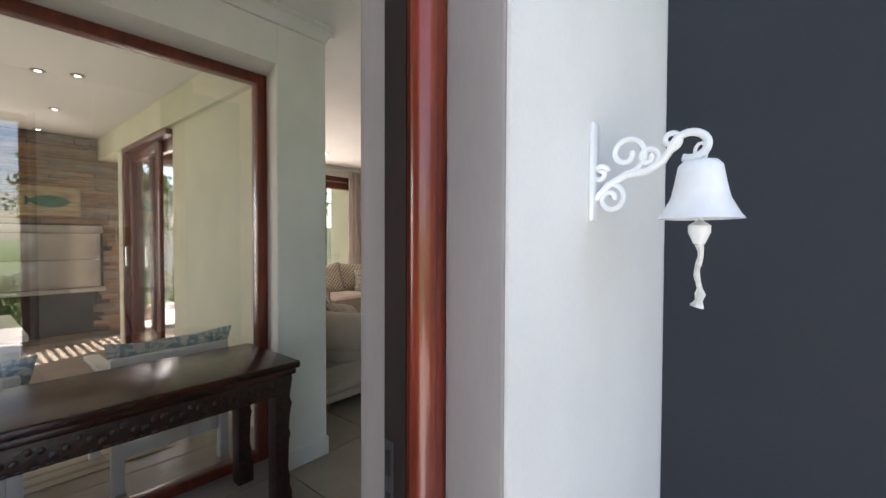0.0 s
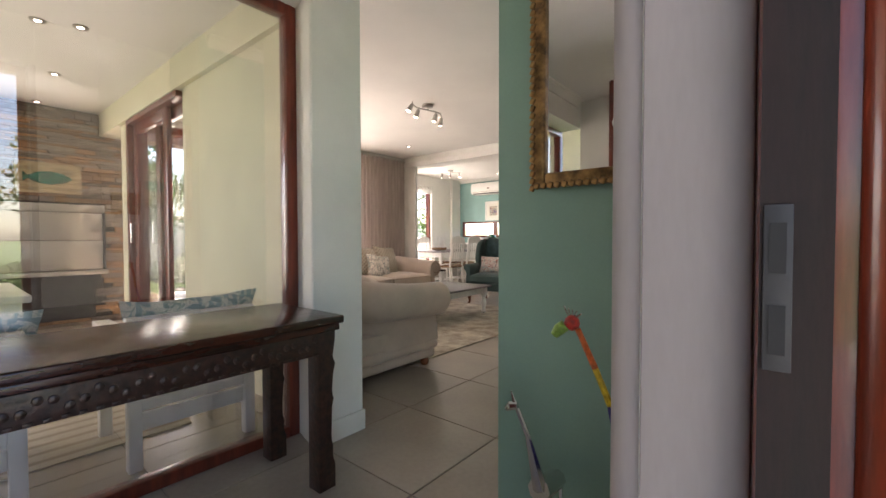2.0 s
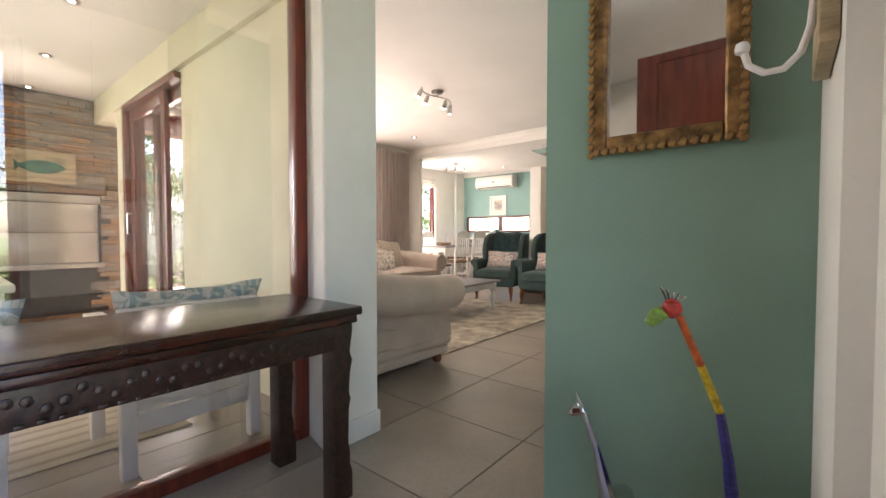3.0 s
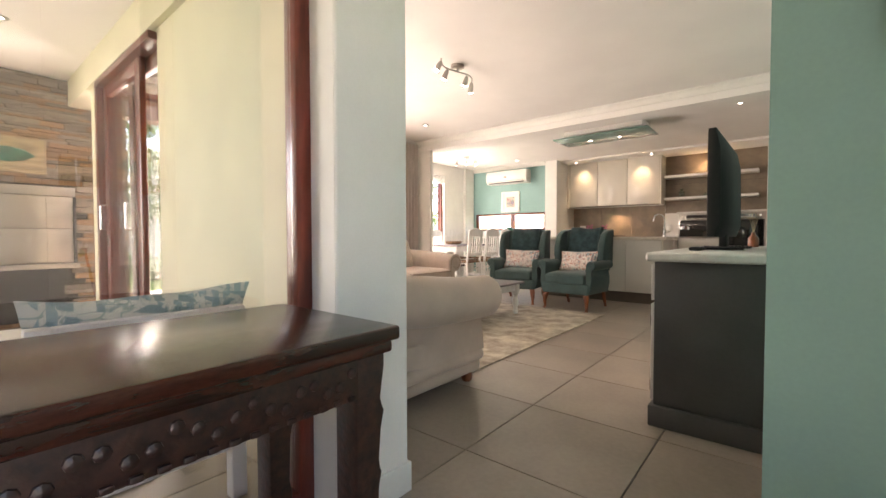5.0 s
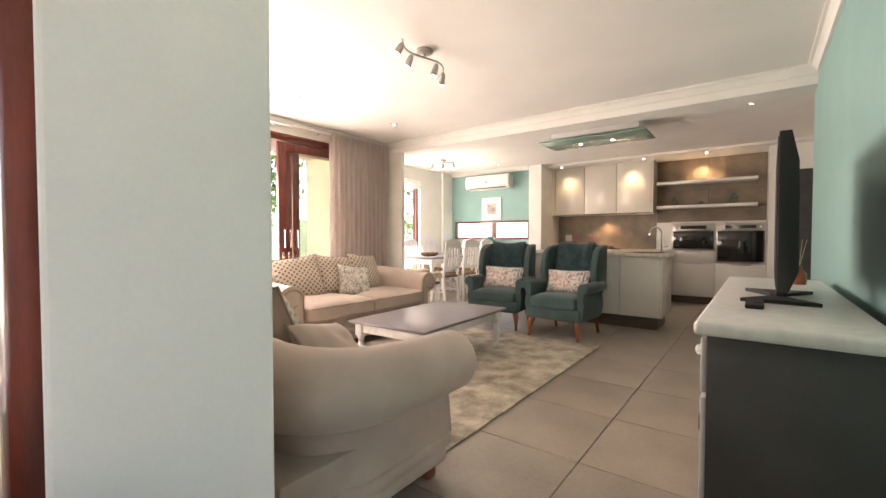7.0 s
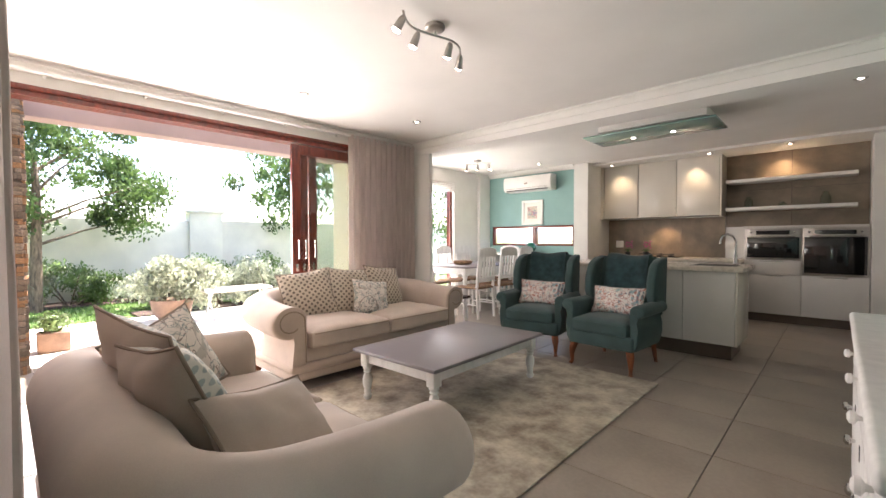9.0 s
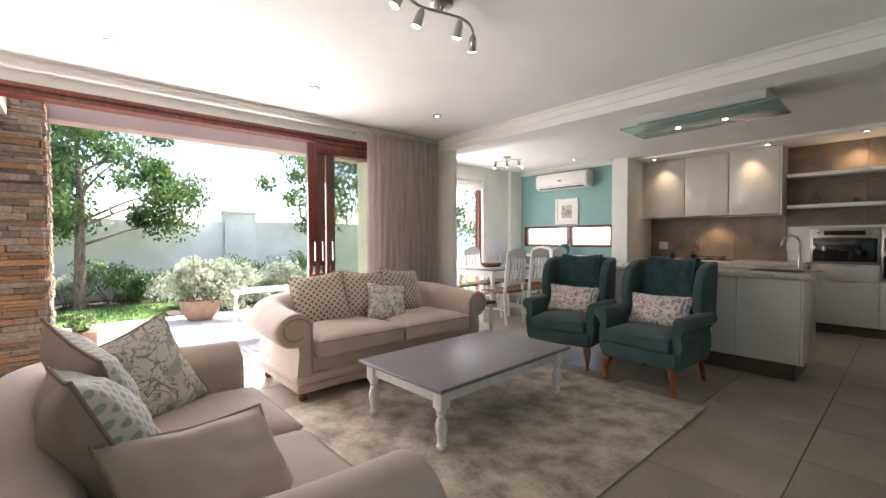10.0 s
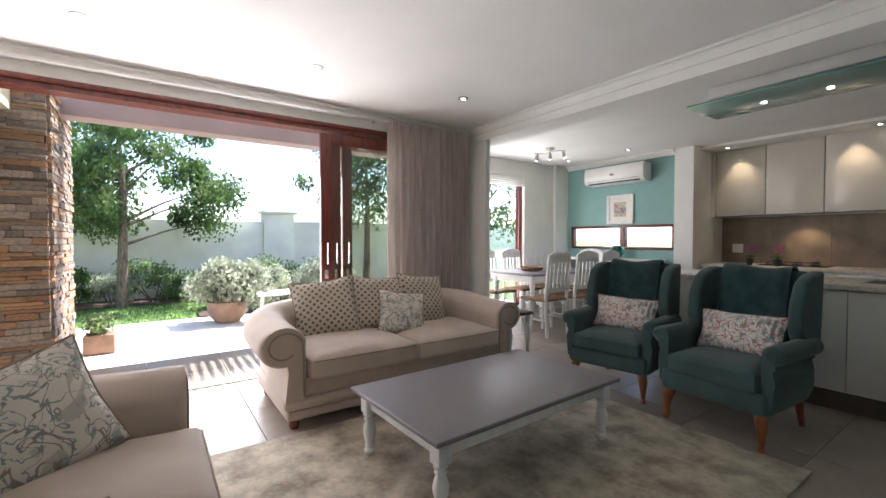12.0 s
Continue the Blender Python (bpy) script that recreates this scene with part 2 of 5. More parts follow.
M = {
    "white_wall": surf("white_wall", (0.80, 0.79, 0.75), 0.7, 0.03, 3, 0.03, fine=160),
    "ceiling": surf("ceiling_paint", (0.82, 0.80, 0.77), 0.8, 0.02, 2, 0.02, fine=140),
    "cream_wall": surf("cream_wall", (0.68, 0.645, 0.49), 0.75, 0.04, 3, 0.04, fine=140),
    "sage": surf("sage_wall", (0.20, 0.33, 0.27), 0.6, 0.04, 3, 0.03, fine=150),
    "teal": surf("teal_wall", (0.24, 0.42, 0.40), 0.6, 0.04, 3, 0.03, fine=150),
    "navy": surf("navy_wall", (0.017, 0.021, 0.029), 0.75, 0.10, 4, 0.08, fine=120),
    "trim": surf("white_trim", (0.80, 0.79, 0.75), 0.45, 0.03, 4, 0.02),
    "wood_red": surf("red_hardwood", (0.17, 0.027, 0.013), 0.32, 0.22, 5, 0.04, fine=60, coat=0.35, stretch=(6, 6, 0.7)),
    # a lighter red than the rest of the frame
    "wood_edge": surf("lighter_red_edge", (0.22, 0.035, 0.015), 0.3, 0.2, 5, 0.03, coat=0.5, stretch=(6, 6, 0.7)),
    # near-black red: shade of the jamb's inner half as a colour
    "wood_rebate": surf("jamb_shade", (0.016, 0.006, 0.005), 0.75, 0.25, 6, 0.05, stretch=(6, 6, 0.7)),
    # streaky plaster with the entrance shade mixed into its base colour
    "reveal": surf("shaded_plaster", (0.31, 0.275, 0.27), 0.75, 0.05, 5, 0.06, fine=70, stretch=(3, 3, 0.6)),
    "wood_dark": surf("dark_wood", (0.048, 0.013, 0.007), 0.22, 0.30, 6, 0.03, fine=60, coat=0.05, stretch=(5, 0.9, 5)),
    "wood_carved": surf("carved_wood", (0.038, 0.014, 0.009), 0.42, 0.35, 40, 0.20, fine=110, coat=0.2),
    "wood_leg": surf("orange_wood", (0.25, 0.070, 0.022), 0.35, 0.2, 8, 0.04, stretch=(4, 4, 0.8), coat=0.3),
    "tile": surf("floor_tile", (0.31, 0.262, 0.215), 0.30, 0.10, 2.2, 0.02, fine=45, per=0.05),
    "grout": surf("grout", (0.13, 0.10, 0.08), 0.9, 0.15, 20, 0.1),
    "sofa": surf("sofa_cloth", (0.50, 0.405, 0.335), 0.9, 0.06, 5, 0.08, fine=320, sheen=0.25),
    "sofa_dark": surf("sofa_piping", (0.30, 0.235, 0.185), 0.9, 0.06, 5, 0.05, fine=320),
    "green_cloth": surf("green_cloth", (0.040, 0.078, 0.076), 0.92, 0.12, 6, 0.10, fine=300, sheen=0.15),
    "throw": surf("teal_throw", (0.045, 0.100, 0.110), 0.97, 0.2, 14, 0.22, fine=220, sheen=0.3),
    "white_wood": surf("white_painted_wood", (0.78, 0.77, 0.74), 0.4, 0.05, 5, 0.03, stretch=(4, 4, 1)),
    "grey_top": surf("grey_painted_top", (0.20, 0.18, 0.19), 0.42, 0.03, 6, 0.02, stretch=(1, 5, 1)),
    "grey_side": surf("charcoal_paint", (0.085, 0.083, 0.082), 0.5, 0.08, 4, 0.02),
    "rug": surf("rug_pile", (0.52, 0.46, 0.36), 0.97, 0.1, 6.0, 0.5, fine=38, sheen=0.1, second=(0.23, 0.185, 0.14)),
    "curtain": surf("linen_curtain", (0.80, 0.72, 0.68), 0.9, 0.06, 5, 0.08, fine=300, stretch=(3, 3, 0.4)),
    "steel": surf("brushed_steel", (0.50, 0.47, 0.44), 0.32, 0.08, 8, 0.02, metal=1, stretch=(0.5, 0.5, 30)),
    "chrome": surf("chrome", (0.72, 0.72, 0.72), 0.12, 0.03, 8, 0, metal=1),
    "black": surf("black_plastic", (0.010, 0.010, 0.011), 0.62, 0.1, 8, 0.01),
    "iron": surf("black_iron", (0.03, 0.03, 0.032), 0.6, 0.2, 12, 0.1),
    "bell": surf("white_enamel", (0.84, 0.84, 0.84), 0.42, 0.04, 14, 0.06),
    "rope": surf("white_rope", (0.74, 0.72, 0.67), 0.95, 0.12, 60, 0.3, fine=200),
    "cabinet": surf("cream_gloss", (0.74, 0.70, 0.62), 0.22, 0.02, 3, 0.0, coat=0.3),
    "cab_white": surf("white_gloss", (0.72, 0.70, 0.66), 0.22, 0.02, 3, 0.0, coat=0.3),
    "worktop": surf("stone_worktop", (0.66, 0.60, 0.52), 0.28, 0.06, 30, 0.02, fine=140),
    "splash": surf("taupe_porcelain", (0.235, 0.185, 0.135), 0.42, 0.16, 2.6, 0.04, fine=50, per=0.06),
    "plinth": surf("brown_plinth", (0.12, 0.09, 0.07), 0.5, 0.1, 5, 0.02),
    "gold": surf("aged_gilt", (0.30, 0.17, 0.065), 0.4, 0.35, 22, 0.2, metal=0.55),
    "slate": surf("slate_ledge", (0.27, 0.215, 0.165), 0.85, 0.3, 7, 0.35, fine=55, per=0.42, second=(0.13, 0.115, 0.105)),
    "slate_warm": surf("rust_slate", (0.36, 0.20, 0.10), 0.85, 0.3, 8, 0.35, fine=55, per=0.3, second=(0.20, 0.13, 0.085)),
    "mortar": surf("dark_mortar", (0.06, 0.055, 0.05), 0.95, 0.2, 12, 0.2),
    "soot": surf("sooty_brick", (0.035, 0.032, 0.03), 0.95, 0.3, 9, 0.25),
    "mauve": surf("mauve_plaster", (0.36, 0.27, 0.245), 0.8, 0.04, 3, 0.03),
    "garden_wall": surf("garden_wall_plaster", (0.80, 0.77, 0.67), 0.85, 0.07, 1.6, 0.08, fine=70),
    "paving": surf("pale_paving", (0.80, 0.76, 0.69), 0.8, 0.10, 3, 0.1, fine=60),
    "grass": surf("lawn", (0.13, 0.22, 0.055), 0.9, 0.3, 5, 0.4, fine=180),
    "blade": surf("grass_blade", (0.16, 0.28, 0.07), 0.6, 0.25, 4, 0.0),
    "leaf": surf("tree_leaf", (0.12, 0.20, 0.055), 0.45, 0.35, 3, 0.0),
    "leaf_light": surf("bush_leaf", (0.20, 0.29, 0.11), 0.5, 0.3, 4, 0.0),
    "leaf_pale": surf("pale_bush_leaf", (0.46, 0.50, 0.36), 0.55, 0.3, 4, 0.0),
    "bark": surf("bark", (0.22, 0.16, 0.11), 0.9, 0.3, 9, 0.4, fine=60, stretch=(4, 4, 1)),
    "terracotta": surf("terracotta", (0.30, 0.19, 0.13), 0.8, 0.12, 8, 0.1),
    "mulch": surf("bark_mulch", (0.09, 0.055, 0.04), 0.95, 0.4, 20, 0.5),
    "pane": glass("window_pane"),
    "pane_wide": glass("wide_clear_pane", (1, 1, 1), 0.0, 0.13),
    "pane_dark": glass("door_pane", (0.94, 0.95, 0.93), 0.0, 0.04),
    "hood_glass": surf("frosted_teal_glass", (0.20, 0.34, 0.31), 0.22, 0.03, 4, 0.0, coat=0.3),
    "jar": glass("jar_glass", (0.72, 0.80, 0.74)),
    "mirror": surf("mirror_silver", (0.88, 0.88, 0.87), 0.02, 0.0, 1, 0, metal=1),
    "lamp": glow("lamp_glow", (1.0, 0.86, 0.66), 14),
    "spot": glow("downlight_glow", (1.0, 0.93, 0.82), 4),
    "oven_glass": surf("oven_glass", (0.012, 0.012, 0.012), 0.06, 0.02, 3, 0, coat=0.5),
    "pink": surf("orchid_pink", (0.40, 0.05, 0.20), 0.6, 0.2, 20, 0),
    "stem": surf("plant_stem", (0.06, 0.11, 0.03), 0.6, 0.2, 20, 0),
    "wicker": surf("wicker", (0.24, 0.14, 0.075), 0.8, 0.3, 40, 0.3),
    "paper": surf("art_paper", (0.80, 0.78, 0.72), 0.7, 0.02, 5, 0),
    "art": print_fabric("art_print", (0.62, 0.55, 0.45), [(0.10, 0.14, 0.30), (0.45, 0.10, 0.12), (0.12, 0.25, 0.20)], 16, 0.44),
    "seagreen": surf("ceramic_green", (0.02, 0.17, 0.12), 0.25, 0.3, 9, 0.02, coat=0.4),
    "board": surf("pale_board", (0.46, 0.36, 0.22), 0.6, 0.2, 6, 0.05, stretch=(1, 1, 5)),
    "bead_red": surf("red_beads", (0.50, 0.03, 0.02), 0.4, 0.2, 90, 0.5, fine=300),
    "bead_orange": surf("orange_beads", (0.62, 0.12, 0.02), 0.4, 0.2, 90, 0.5, fine=300),
    "bead_yellow": surf("yellow_beads", (0.60, 0.42, 0.02), 0.4, 0.2, 90, 0.5, fine=300),
    "bead_blue": surf("blue_beads", (0.035, 0.03, 0.22), 0.4, 0.2, 90, 0.5, fine=300),
    "bead_green": surf("green_beads", (0.16, 0.30, 0.04), 0.4, 0.2, 90, 0.5, fine=300),
    "floral": print_fabric("floral_cloth", (0.70, 0.64, 0.57), [(0.26, 0.32, 0.29), (0.24, 0.19, 0.17), (0.45, 0.42, 0.36), (0.20, 0.26, 0.25)], 5.5, 0.42, fronds=True),
    "floral_red": print_fabric("coral_cloth", (0.66, 0.62, 0.57), [(0.07, 0.17, 0.22), (0.38, 0.09, 0.06), (0.20, 0.33, 0.34), (0.30, 0.08, 0.06)], 8, 0.44, fronds=True),
    "floral_blue": print_fabric("blue_leaf_cloth", (0.62, 0.64, 0.60), [(0.22, 0.36, 0.40), (0.30, 0.40, 0.38), (0.16, 0.27, 0.30)], 7, 0.50, fronds=True),
    "dotted": print_fabric("dotted_cloth", (0.56, 0.48, 0.38), [(0.07, 0.05, 0.045)], 27, 0.26, dots=True),
    "ringed": print_fabric("ring_print_cloth", (0.60, 0.57, 0.50), [(0.25, 0.30, 0.29)], 34, 0.30, dots=True),
    "patio_rug": print_fabric("patio_rug_weave", (0.50, 0.42, 0.31), [(0.26, 0.20, 0.13)], 14, 0.25, dots=True),
}


def let_through(m, share):
    """Thin cloth or leaves that glow when lit from behind."""
    n, l = m.node_tree.nodes, m.node_tree.links
    p, tr, mx = n["Principled BSDF"], n.new("ShaderNodeBsdfTranslucent"), n.new("ShaderNodeMixShader")
    l.new(p.inputs["Base Color"].links[0].from_socket, tr.inputs[0])
    mx.inputs[0].default_value = share
    l.new(p.outputs[0], mx.inputs[1])
    l.new(tr.outputs[0], mx.inputs[2])
    l.new(mx.outputs[0], n["Material Output"].inputs[0])


for name, share in (("leaf", 0.4), ("leaf_light", 0.4), ("leaf_pale", 0.4), ("blade", 0.4), ("curtain", 0.4)):
    let_through(M[name], share)


# ---- shape helpers ----
def mesh_of(name, bm, material, smooth=40):
    me = bpy.data.meshes.new(name)
    bmesh.ops.recalc_face_normals(bm, faces=bm.faces)
    bm.to_mesh(me)
    bm.free()
    for one in material if isinstance(material, (list, tuple)) else [material]:
        me.materials.append(M[one])
    if smooth:
        me.polygons.foreach_set("use_smooth", [True] * len(me.polygons))
        me.set_sharp_from_angle(angle=radians(smooth))
    return me


def part(name, bm, material, parent, label="", smooth=40):
    ob = new(name, mesh_of(name, bm, material, smooth))
    ob.parent = parent
    return tagged(ob, label)


def thing(name, label, category, m=None, group=""):
    ob = new(name)
    ob.empty_display_size = 0.1
    ob.matrix_world = m or Matrix()
    return tagged(ob, label, category, group)


def solo(name, bm, material, label, category="", kind="", smooth=40, m=None):
    ob = new(name, mesh_of(name, bm, material, smooth))
    if m:
        ob.matrix_world = m
    return tagged(ob, label, category, "", kind)


def boxes(*specs, bevel=0.0, seg=2, into=None):
    """Boxes (x0, y0, z0, x1, y1, z1) in one bmesh, each with its edges rounded."""
    bm = into or bmesh.new()
    for x0, y0, z0, x1, y1, z1 in specs:
        r = bmesh.ops.create_cube(bm, size=1, matrix=Matrix.LocRotScale(((x0 + x1) / 2, (y0 + y1) / 2, (z0 + z1) / 2), None, (x1 - x0, y1 - y0, z1 - z0)))
        if bevel:
            es = list({e for v in r["verts"] for e in v.link_edges})
            bmesh.ops.bevel(bm, geom=es, offset=bevel, segments=seg, affect="EDGES", profile=0.5)
    return bm


def prism(pts, a, b, axis="y", bevel=0.0, seg=2, into=None):
    """A profile of (u, v) points drawn out from a to b along an axis: y takes (x, z), x takes (y, z), z takes (x, y)."""
    bm = into or bmesh.new()
    put = {"y": lambda u, v, w: (u, w, v), "x": lambda u, v, w: (w, u, v), "z": lambda u, v, w: (u, v, w)}[axis]
    lo, hi = [bm.verts.new(put(u, v, a)) for u, v in pts], [bm.verts.new(put(u, v, b)) for u, v in pts]
    caps = [bm.faces.new(lo), bm.faces.new(hi)]
    n = len(pts)
    for i in range(n):
        bm.faces.new((lo[i], lo[(i + 1) % n], hi[(i + 1) % n], hi[i]))
    if bevel:
        bmesh.ops.bevel(bm, geom=[e for f in caps for e in f.edges], offset=bevel, segments=seg, affect="EDGES", profile=0.5)
    return bm


def lathe(profile, seg=20, at=(0, 0, 0), into=None):
    """A turned shape from (radius, height) pairs."""
    bm = into or bmesh.new()
    rings = [[bm.verts.new((at[0] + r * math.cos(2 * math.pi * k / seg), at[1] + r * math.sin(2 * math.pi * k / seg), at[2] + z)) for k in range(seg)] for r, z in profile]
    for a, b in zip(rings, rings[1:]):
        for k in range(seg):
            bm.faces.new((a[k], a[(k + 1) % seg], b[(k + 1) % seg], b[k]))
    bm.faces.new(rings[0]), bm.faces.new(rings[-1])
    return bm


def tube(pts, radius, seg=8, into=None):
    """A round rod along points; radius may be a list."""
    bm = into or bmesh.new()
    pts = [Vector(p) for p in pts]
    radii = radius if isinstance(radius, (list, tuple)) else [radius] * len(pts)
    rings, side = [], None
    for i, p in enumerate(pts):
        d = (pts[min(i + 1, len(pts) - 1)] - pts[max(i - 1, 0)]).normalized()
        ref = side if side is not None else (Vector((0, 0, 1)) if abs(d.z) < 0.9 else Vector((1, 0, 0)))
        u = (ref - d * ref.dot(d)).normalized()
        side, v = u, d.cross(u)
        rings.append([bm.verts.new(p + radii[i] * (math.cos(2 * math.pi * k / seg) * u + math.sin(2 * math.pi * k / seg) * v)) for k in range(seg)])
    for a, b in zip(rings, rings[1:]):
        for k in range(seg):
            bm.faces.new((a[k], a[(k + 1) % seg], b[(k + 1) % seg], b[k]))
    bm.faces.new(rings[0]), bm.faces.new(rings[-1])
    return bm


def pillow(w, h, t, n=18, seed=0, pinch=0.10):
    """A stuffed cushion in the xz plane, thick along y, with drawn-in sides and soft dents."""
    bm = bmesh.new()
    grid = {}
    for s in (-1, 1):
        for i in range(n + 1):
            for j in range(n + 1):
                u, v = 2 * i / n - 1, 2 * j / n - 1
                rim = i in (0, n) or j in (0, n)
                if s == 1 and rim:
                    grid[s, i, j] = grid[-1, i, j]
                    continue
                x = u * (1 - pinch * (1 - abs(v) ** 1.5) * abs(u) ** 3) * w / 2
                z = v * (1 - pinch * (1 - abs(u) ** 1.5) * abs(v) ** 3) * h / 2
                d = ((1 - abs(u) ** 2.4) * (1 - abs(v) ** 2.4)) ** 0.55
                d *= 1 + 0.18 * noise.noise((3 * u + seed * 7.3, 3 * v, s * 2.0))
                z += -0.02 * h * noise.noise((2 * u, 5 * v, seed * 1.0))
                grid[s, i, j] = bm.verts.new((x, s * d * t / 2, z))
    for s in (-1, 1):
        for i in range(n):
            for j in range(n):
                bm.faces.new([grid[s, i, j], grid[s, i + 1, j], grid[s, i + 1, j + 1], grid[s, i, j + 1]])
    return bm


def pad(x0, y0, z0, x1, y1, z1, puff=0.02, n=12, seed=0):
    """A soft upholstered block with rounded edges and a domed, slightly uneven top."""
    bm = boxes((x0, y0, z0, x1, y1, z1))
    bmesh.ops.subdivide_edges(bm, edges=bm.edges[:], cuts=n, use_grid_fill=True)
    c, hx = Vector(((x0 + x1) / 2, (y0 + y1) / 2, (z0 + z1) / 2)), Vector(((x1 - x0) / 2, (y1 - y0) / 2, (z1 - z0) / 2))
    r = min(0.05, 0.45 * min(hx))
    for v in bm.verts:
        d = v.co - c
        inner = Vector([max(-(h - r), min(h - r, q)) for q, h in zip(d, hx)])
        off = d - inner
        if off.length > 1e-6:
            off = off.normalized() * min(r, off.length)
        u, w = d.x / hx.x, d.y / hx.y
        q = c + inner + off
        if d.z > 0:
            q.z += puff * (1 - abs(u) ** 3) * (1 - abs(w) ** 3) + 0.006 * noise.noise((q.x * 7 + seed, q.y * 7, 0.3))
        v.co = q
    return bm


def structure(name, bm, material, label, smooth=0):
    return solo(name, bm, material, label, "", "structure", smooth)


# ---- the shell of the house ----
ZC = 2.42
structure("wall_south_living", boxes((-3.08, 2.08, 0, -1.012, 2.174, ZC), (-4.85, 2.08, 0, -4.47, 2.174, ZC), (-4.47, 2.08, 2.19, -3.08, 2.174, ZC)), ["cream_wall"], "pale cream plastered wall between patio and living room")
structure("wall_south_living_inner", boxes((-3.08, 2.176, 0, -1.012, 2.19, ZC), (-4.7, 2.176, 2.19, -3.08, 2.19, ZC)), "white_wall", "off-white plastered wall behind the sofa")
structure("pillar_wall", prism([(-1.012, 1.912), (-1.012, 2.079), (-1.29, 2.079), (-1.29, 1.957), (-1.19, 1.957)], 0, ZC, "z"), "white_wall", "off-white plastered wall end beside the glass")
structure("pillar_face", boxes((-1.011, 1.910, 0, -0.998, 2.202, ZC), bevel=0.006), "white_wall", "off-white plastered corner with softened edges")
structure("glass_wall_lintel", boxes((-1.30, -1.3, 2.146, -0.998, 1.909, ZC), (-1.301, 1.909, 2.146, -1.014, 1.959, ZC)), "white_wall", "off-white wall above the large fixed window")
structure("wall_west_living", boxes((-4.86, 5.62, 0, -4.7, 6.2, ZC), (-4.86, 2.175, 2.262, -4.7, 5.62, ZC)), "white_wall", "white plastered wall round the sliding door")
structure("pier", boxes((-4.86, 6.2, 0, -4.39, 6.26, 2.27), (-4.86, 6.262, 0, -4.71, 6.5, 2.27), bevel=0.006), "white_wall", "white pier under the ceiling beam")
structure("wall_east_living", boxes((0.015, 1.95, 0, 0.30, 6.45, ZC)), "teal", "soft teal painted living room wall")
structure("wall_hall_sage", boxes((0.0, 1.935, 0, 0.62, 1.949, ZC)), "sage", "sage green painted hall wall")
structure("wall_front", boxes((0.622, 1.152, 0, 0.842, 3.0, 3.0), (0.6, -1.4, 0, 0.842, 0.1, 3.0), (0.6, 0.1, 2.12, 0.842, 1.16, 3.0)), "white_wall", "white plastered front wall beside the entrance")
structure("wall_front_inner", boxes((0.592, 1.183, 0, 0.621, 1.50, 3.0), (0.562, 1.50, 0, 0.621, 1.934, 3.0)), "white_wall", "white plaster inside the entrance")
# reveal and rounded edge get their shade from the darker plaster colour
structure("reveal_outer", boxes((0.767, 1.144, 0, 0.839, 1.1515, 2.119), (0.624, 1.1445, 0, 0.695, 1.1515, 2.119), bevel=0.003), "reveal", "streaked plaster reveal outside the frame, toned taupe for its shade", 40)
structure("jamb_round", lathe([(0.03, 0), (0.03, 2.12)], 24, (0.622, 1.182, 0)), "reveal", "rounded plaster edge of the entrance, toned darker for its shade", 60)
structure("wall_outside_navy", boxes((0.843, 1.80, -0.1, 3.2, 2.05, 2.7)), "navy", "charcoal navy painted outside wall")
structure("wall_hall_south", boxes((-0.98, -1.4, 0, 0.6, -1.25, ZC)), "white_wall", "white hall wall opposite the mirror")
structure("wall_dining_west", boxes((-5.82, 6.5, 0, -5.66, 6.62, ZC), (-5.82, 6.62, 2.2, -5.66, 8.1, ZC), (-5.82, 8.1, 0, -5.66, 9.25, ZC), (-5.66, 8.78, 0, -5.60, 9.1, ZC)), "white_wall", "white dining wall with a tall window")
structure("wall_dining_south", boxes((-5.82, 6.34, 0, -4.862, 6.5, ZC)), "white_wall", "white wall closing the dining corner")
structure("wall_dining_teal", boxes((-5.60, 9.1, 1.40, -3.81, 9.25, ZC), (-5.60, 9.1, 0, -3.81, 9.25, 1.03), (-5.60, 9.1, 1.03, -5.54, 9.25, 1.40)), "teal", "teal painted dining wall with a slot window")
structure("wall_kitchen_pier", boxes((-3.81, 9.08, 0, -3.56, 10.1, ZC), bevel=0.005), "white_wall", "white pier beside the kitchen niche")
structure("wall_kitchen_back", boxes((-3.56, 9.96, 0, 0.7, 10.1, ZC)), "white_wall", "white wall behind the kitchen")
structure("wall_kitchen_east", boxes((0.56, 6.45, 0, 0.7, 9.96, ZC), (0.30, 6.30, 0, 0.56, 6.45, ZC), (-0.24, 9.45, 0, 0.56, 9.6, ZC), (-0.24, 9.6, 0, -0.1, 9.96, ZC)), "white_wall", "white kitchen side wall")
structure("ceiling", boxes((-4.7, 2.19, ZC, 0.015, 6.2, 2.55), (-0.998, -1.3, ZC, 0.6, 2.19, 2.55), (-5.66, 6.5, ZC, 0.56, 9.96, 2.55)), "ceiling", "smooth white plaster ceiling")
structure("ceiling_beam", boxes((-4.7, 6.2, 2.27, 0.3, 6.5, 2.56), bevel=0.004), "ceiling", "white ceiling beam between living room and kitchen")
structure("kitchen_bulkhead", boxes((-3.56, 9.25, 2.385, 0.3, 9.95, 2.419)), "ceiling", "lowered white ceiling over the wall units")
structure("roof", boxes((-4.86, -1.6, 2.62, 0.9, 10.3, 2.8), (-5.9, 6.34, 2.62, -4.86, 10.3, 2.8), (-5.9, -1.6, 2.62, -4.86, 2.04, 2.8)), "ceiling", "flat roof over the rooms")
structure("patio_ceiling", boxes((-6.4, -2.6, 2.47, -1.22, 2.08, 2.6)), "ceiling", "white patio ceiling")
structure("patio_beam", boxes((-4.861, 2.04, 2.21, -1.22, 2.079, 2.469), (-5.6, 2.04, 2.21, -4.861, 2.30, 2.469)), "cream_wall", "cream plastered beam along the patio")
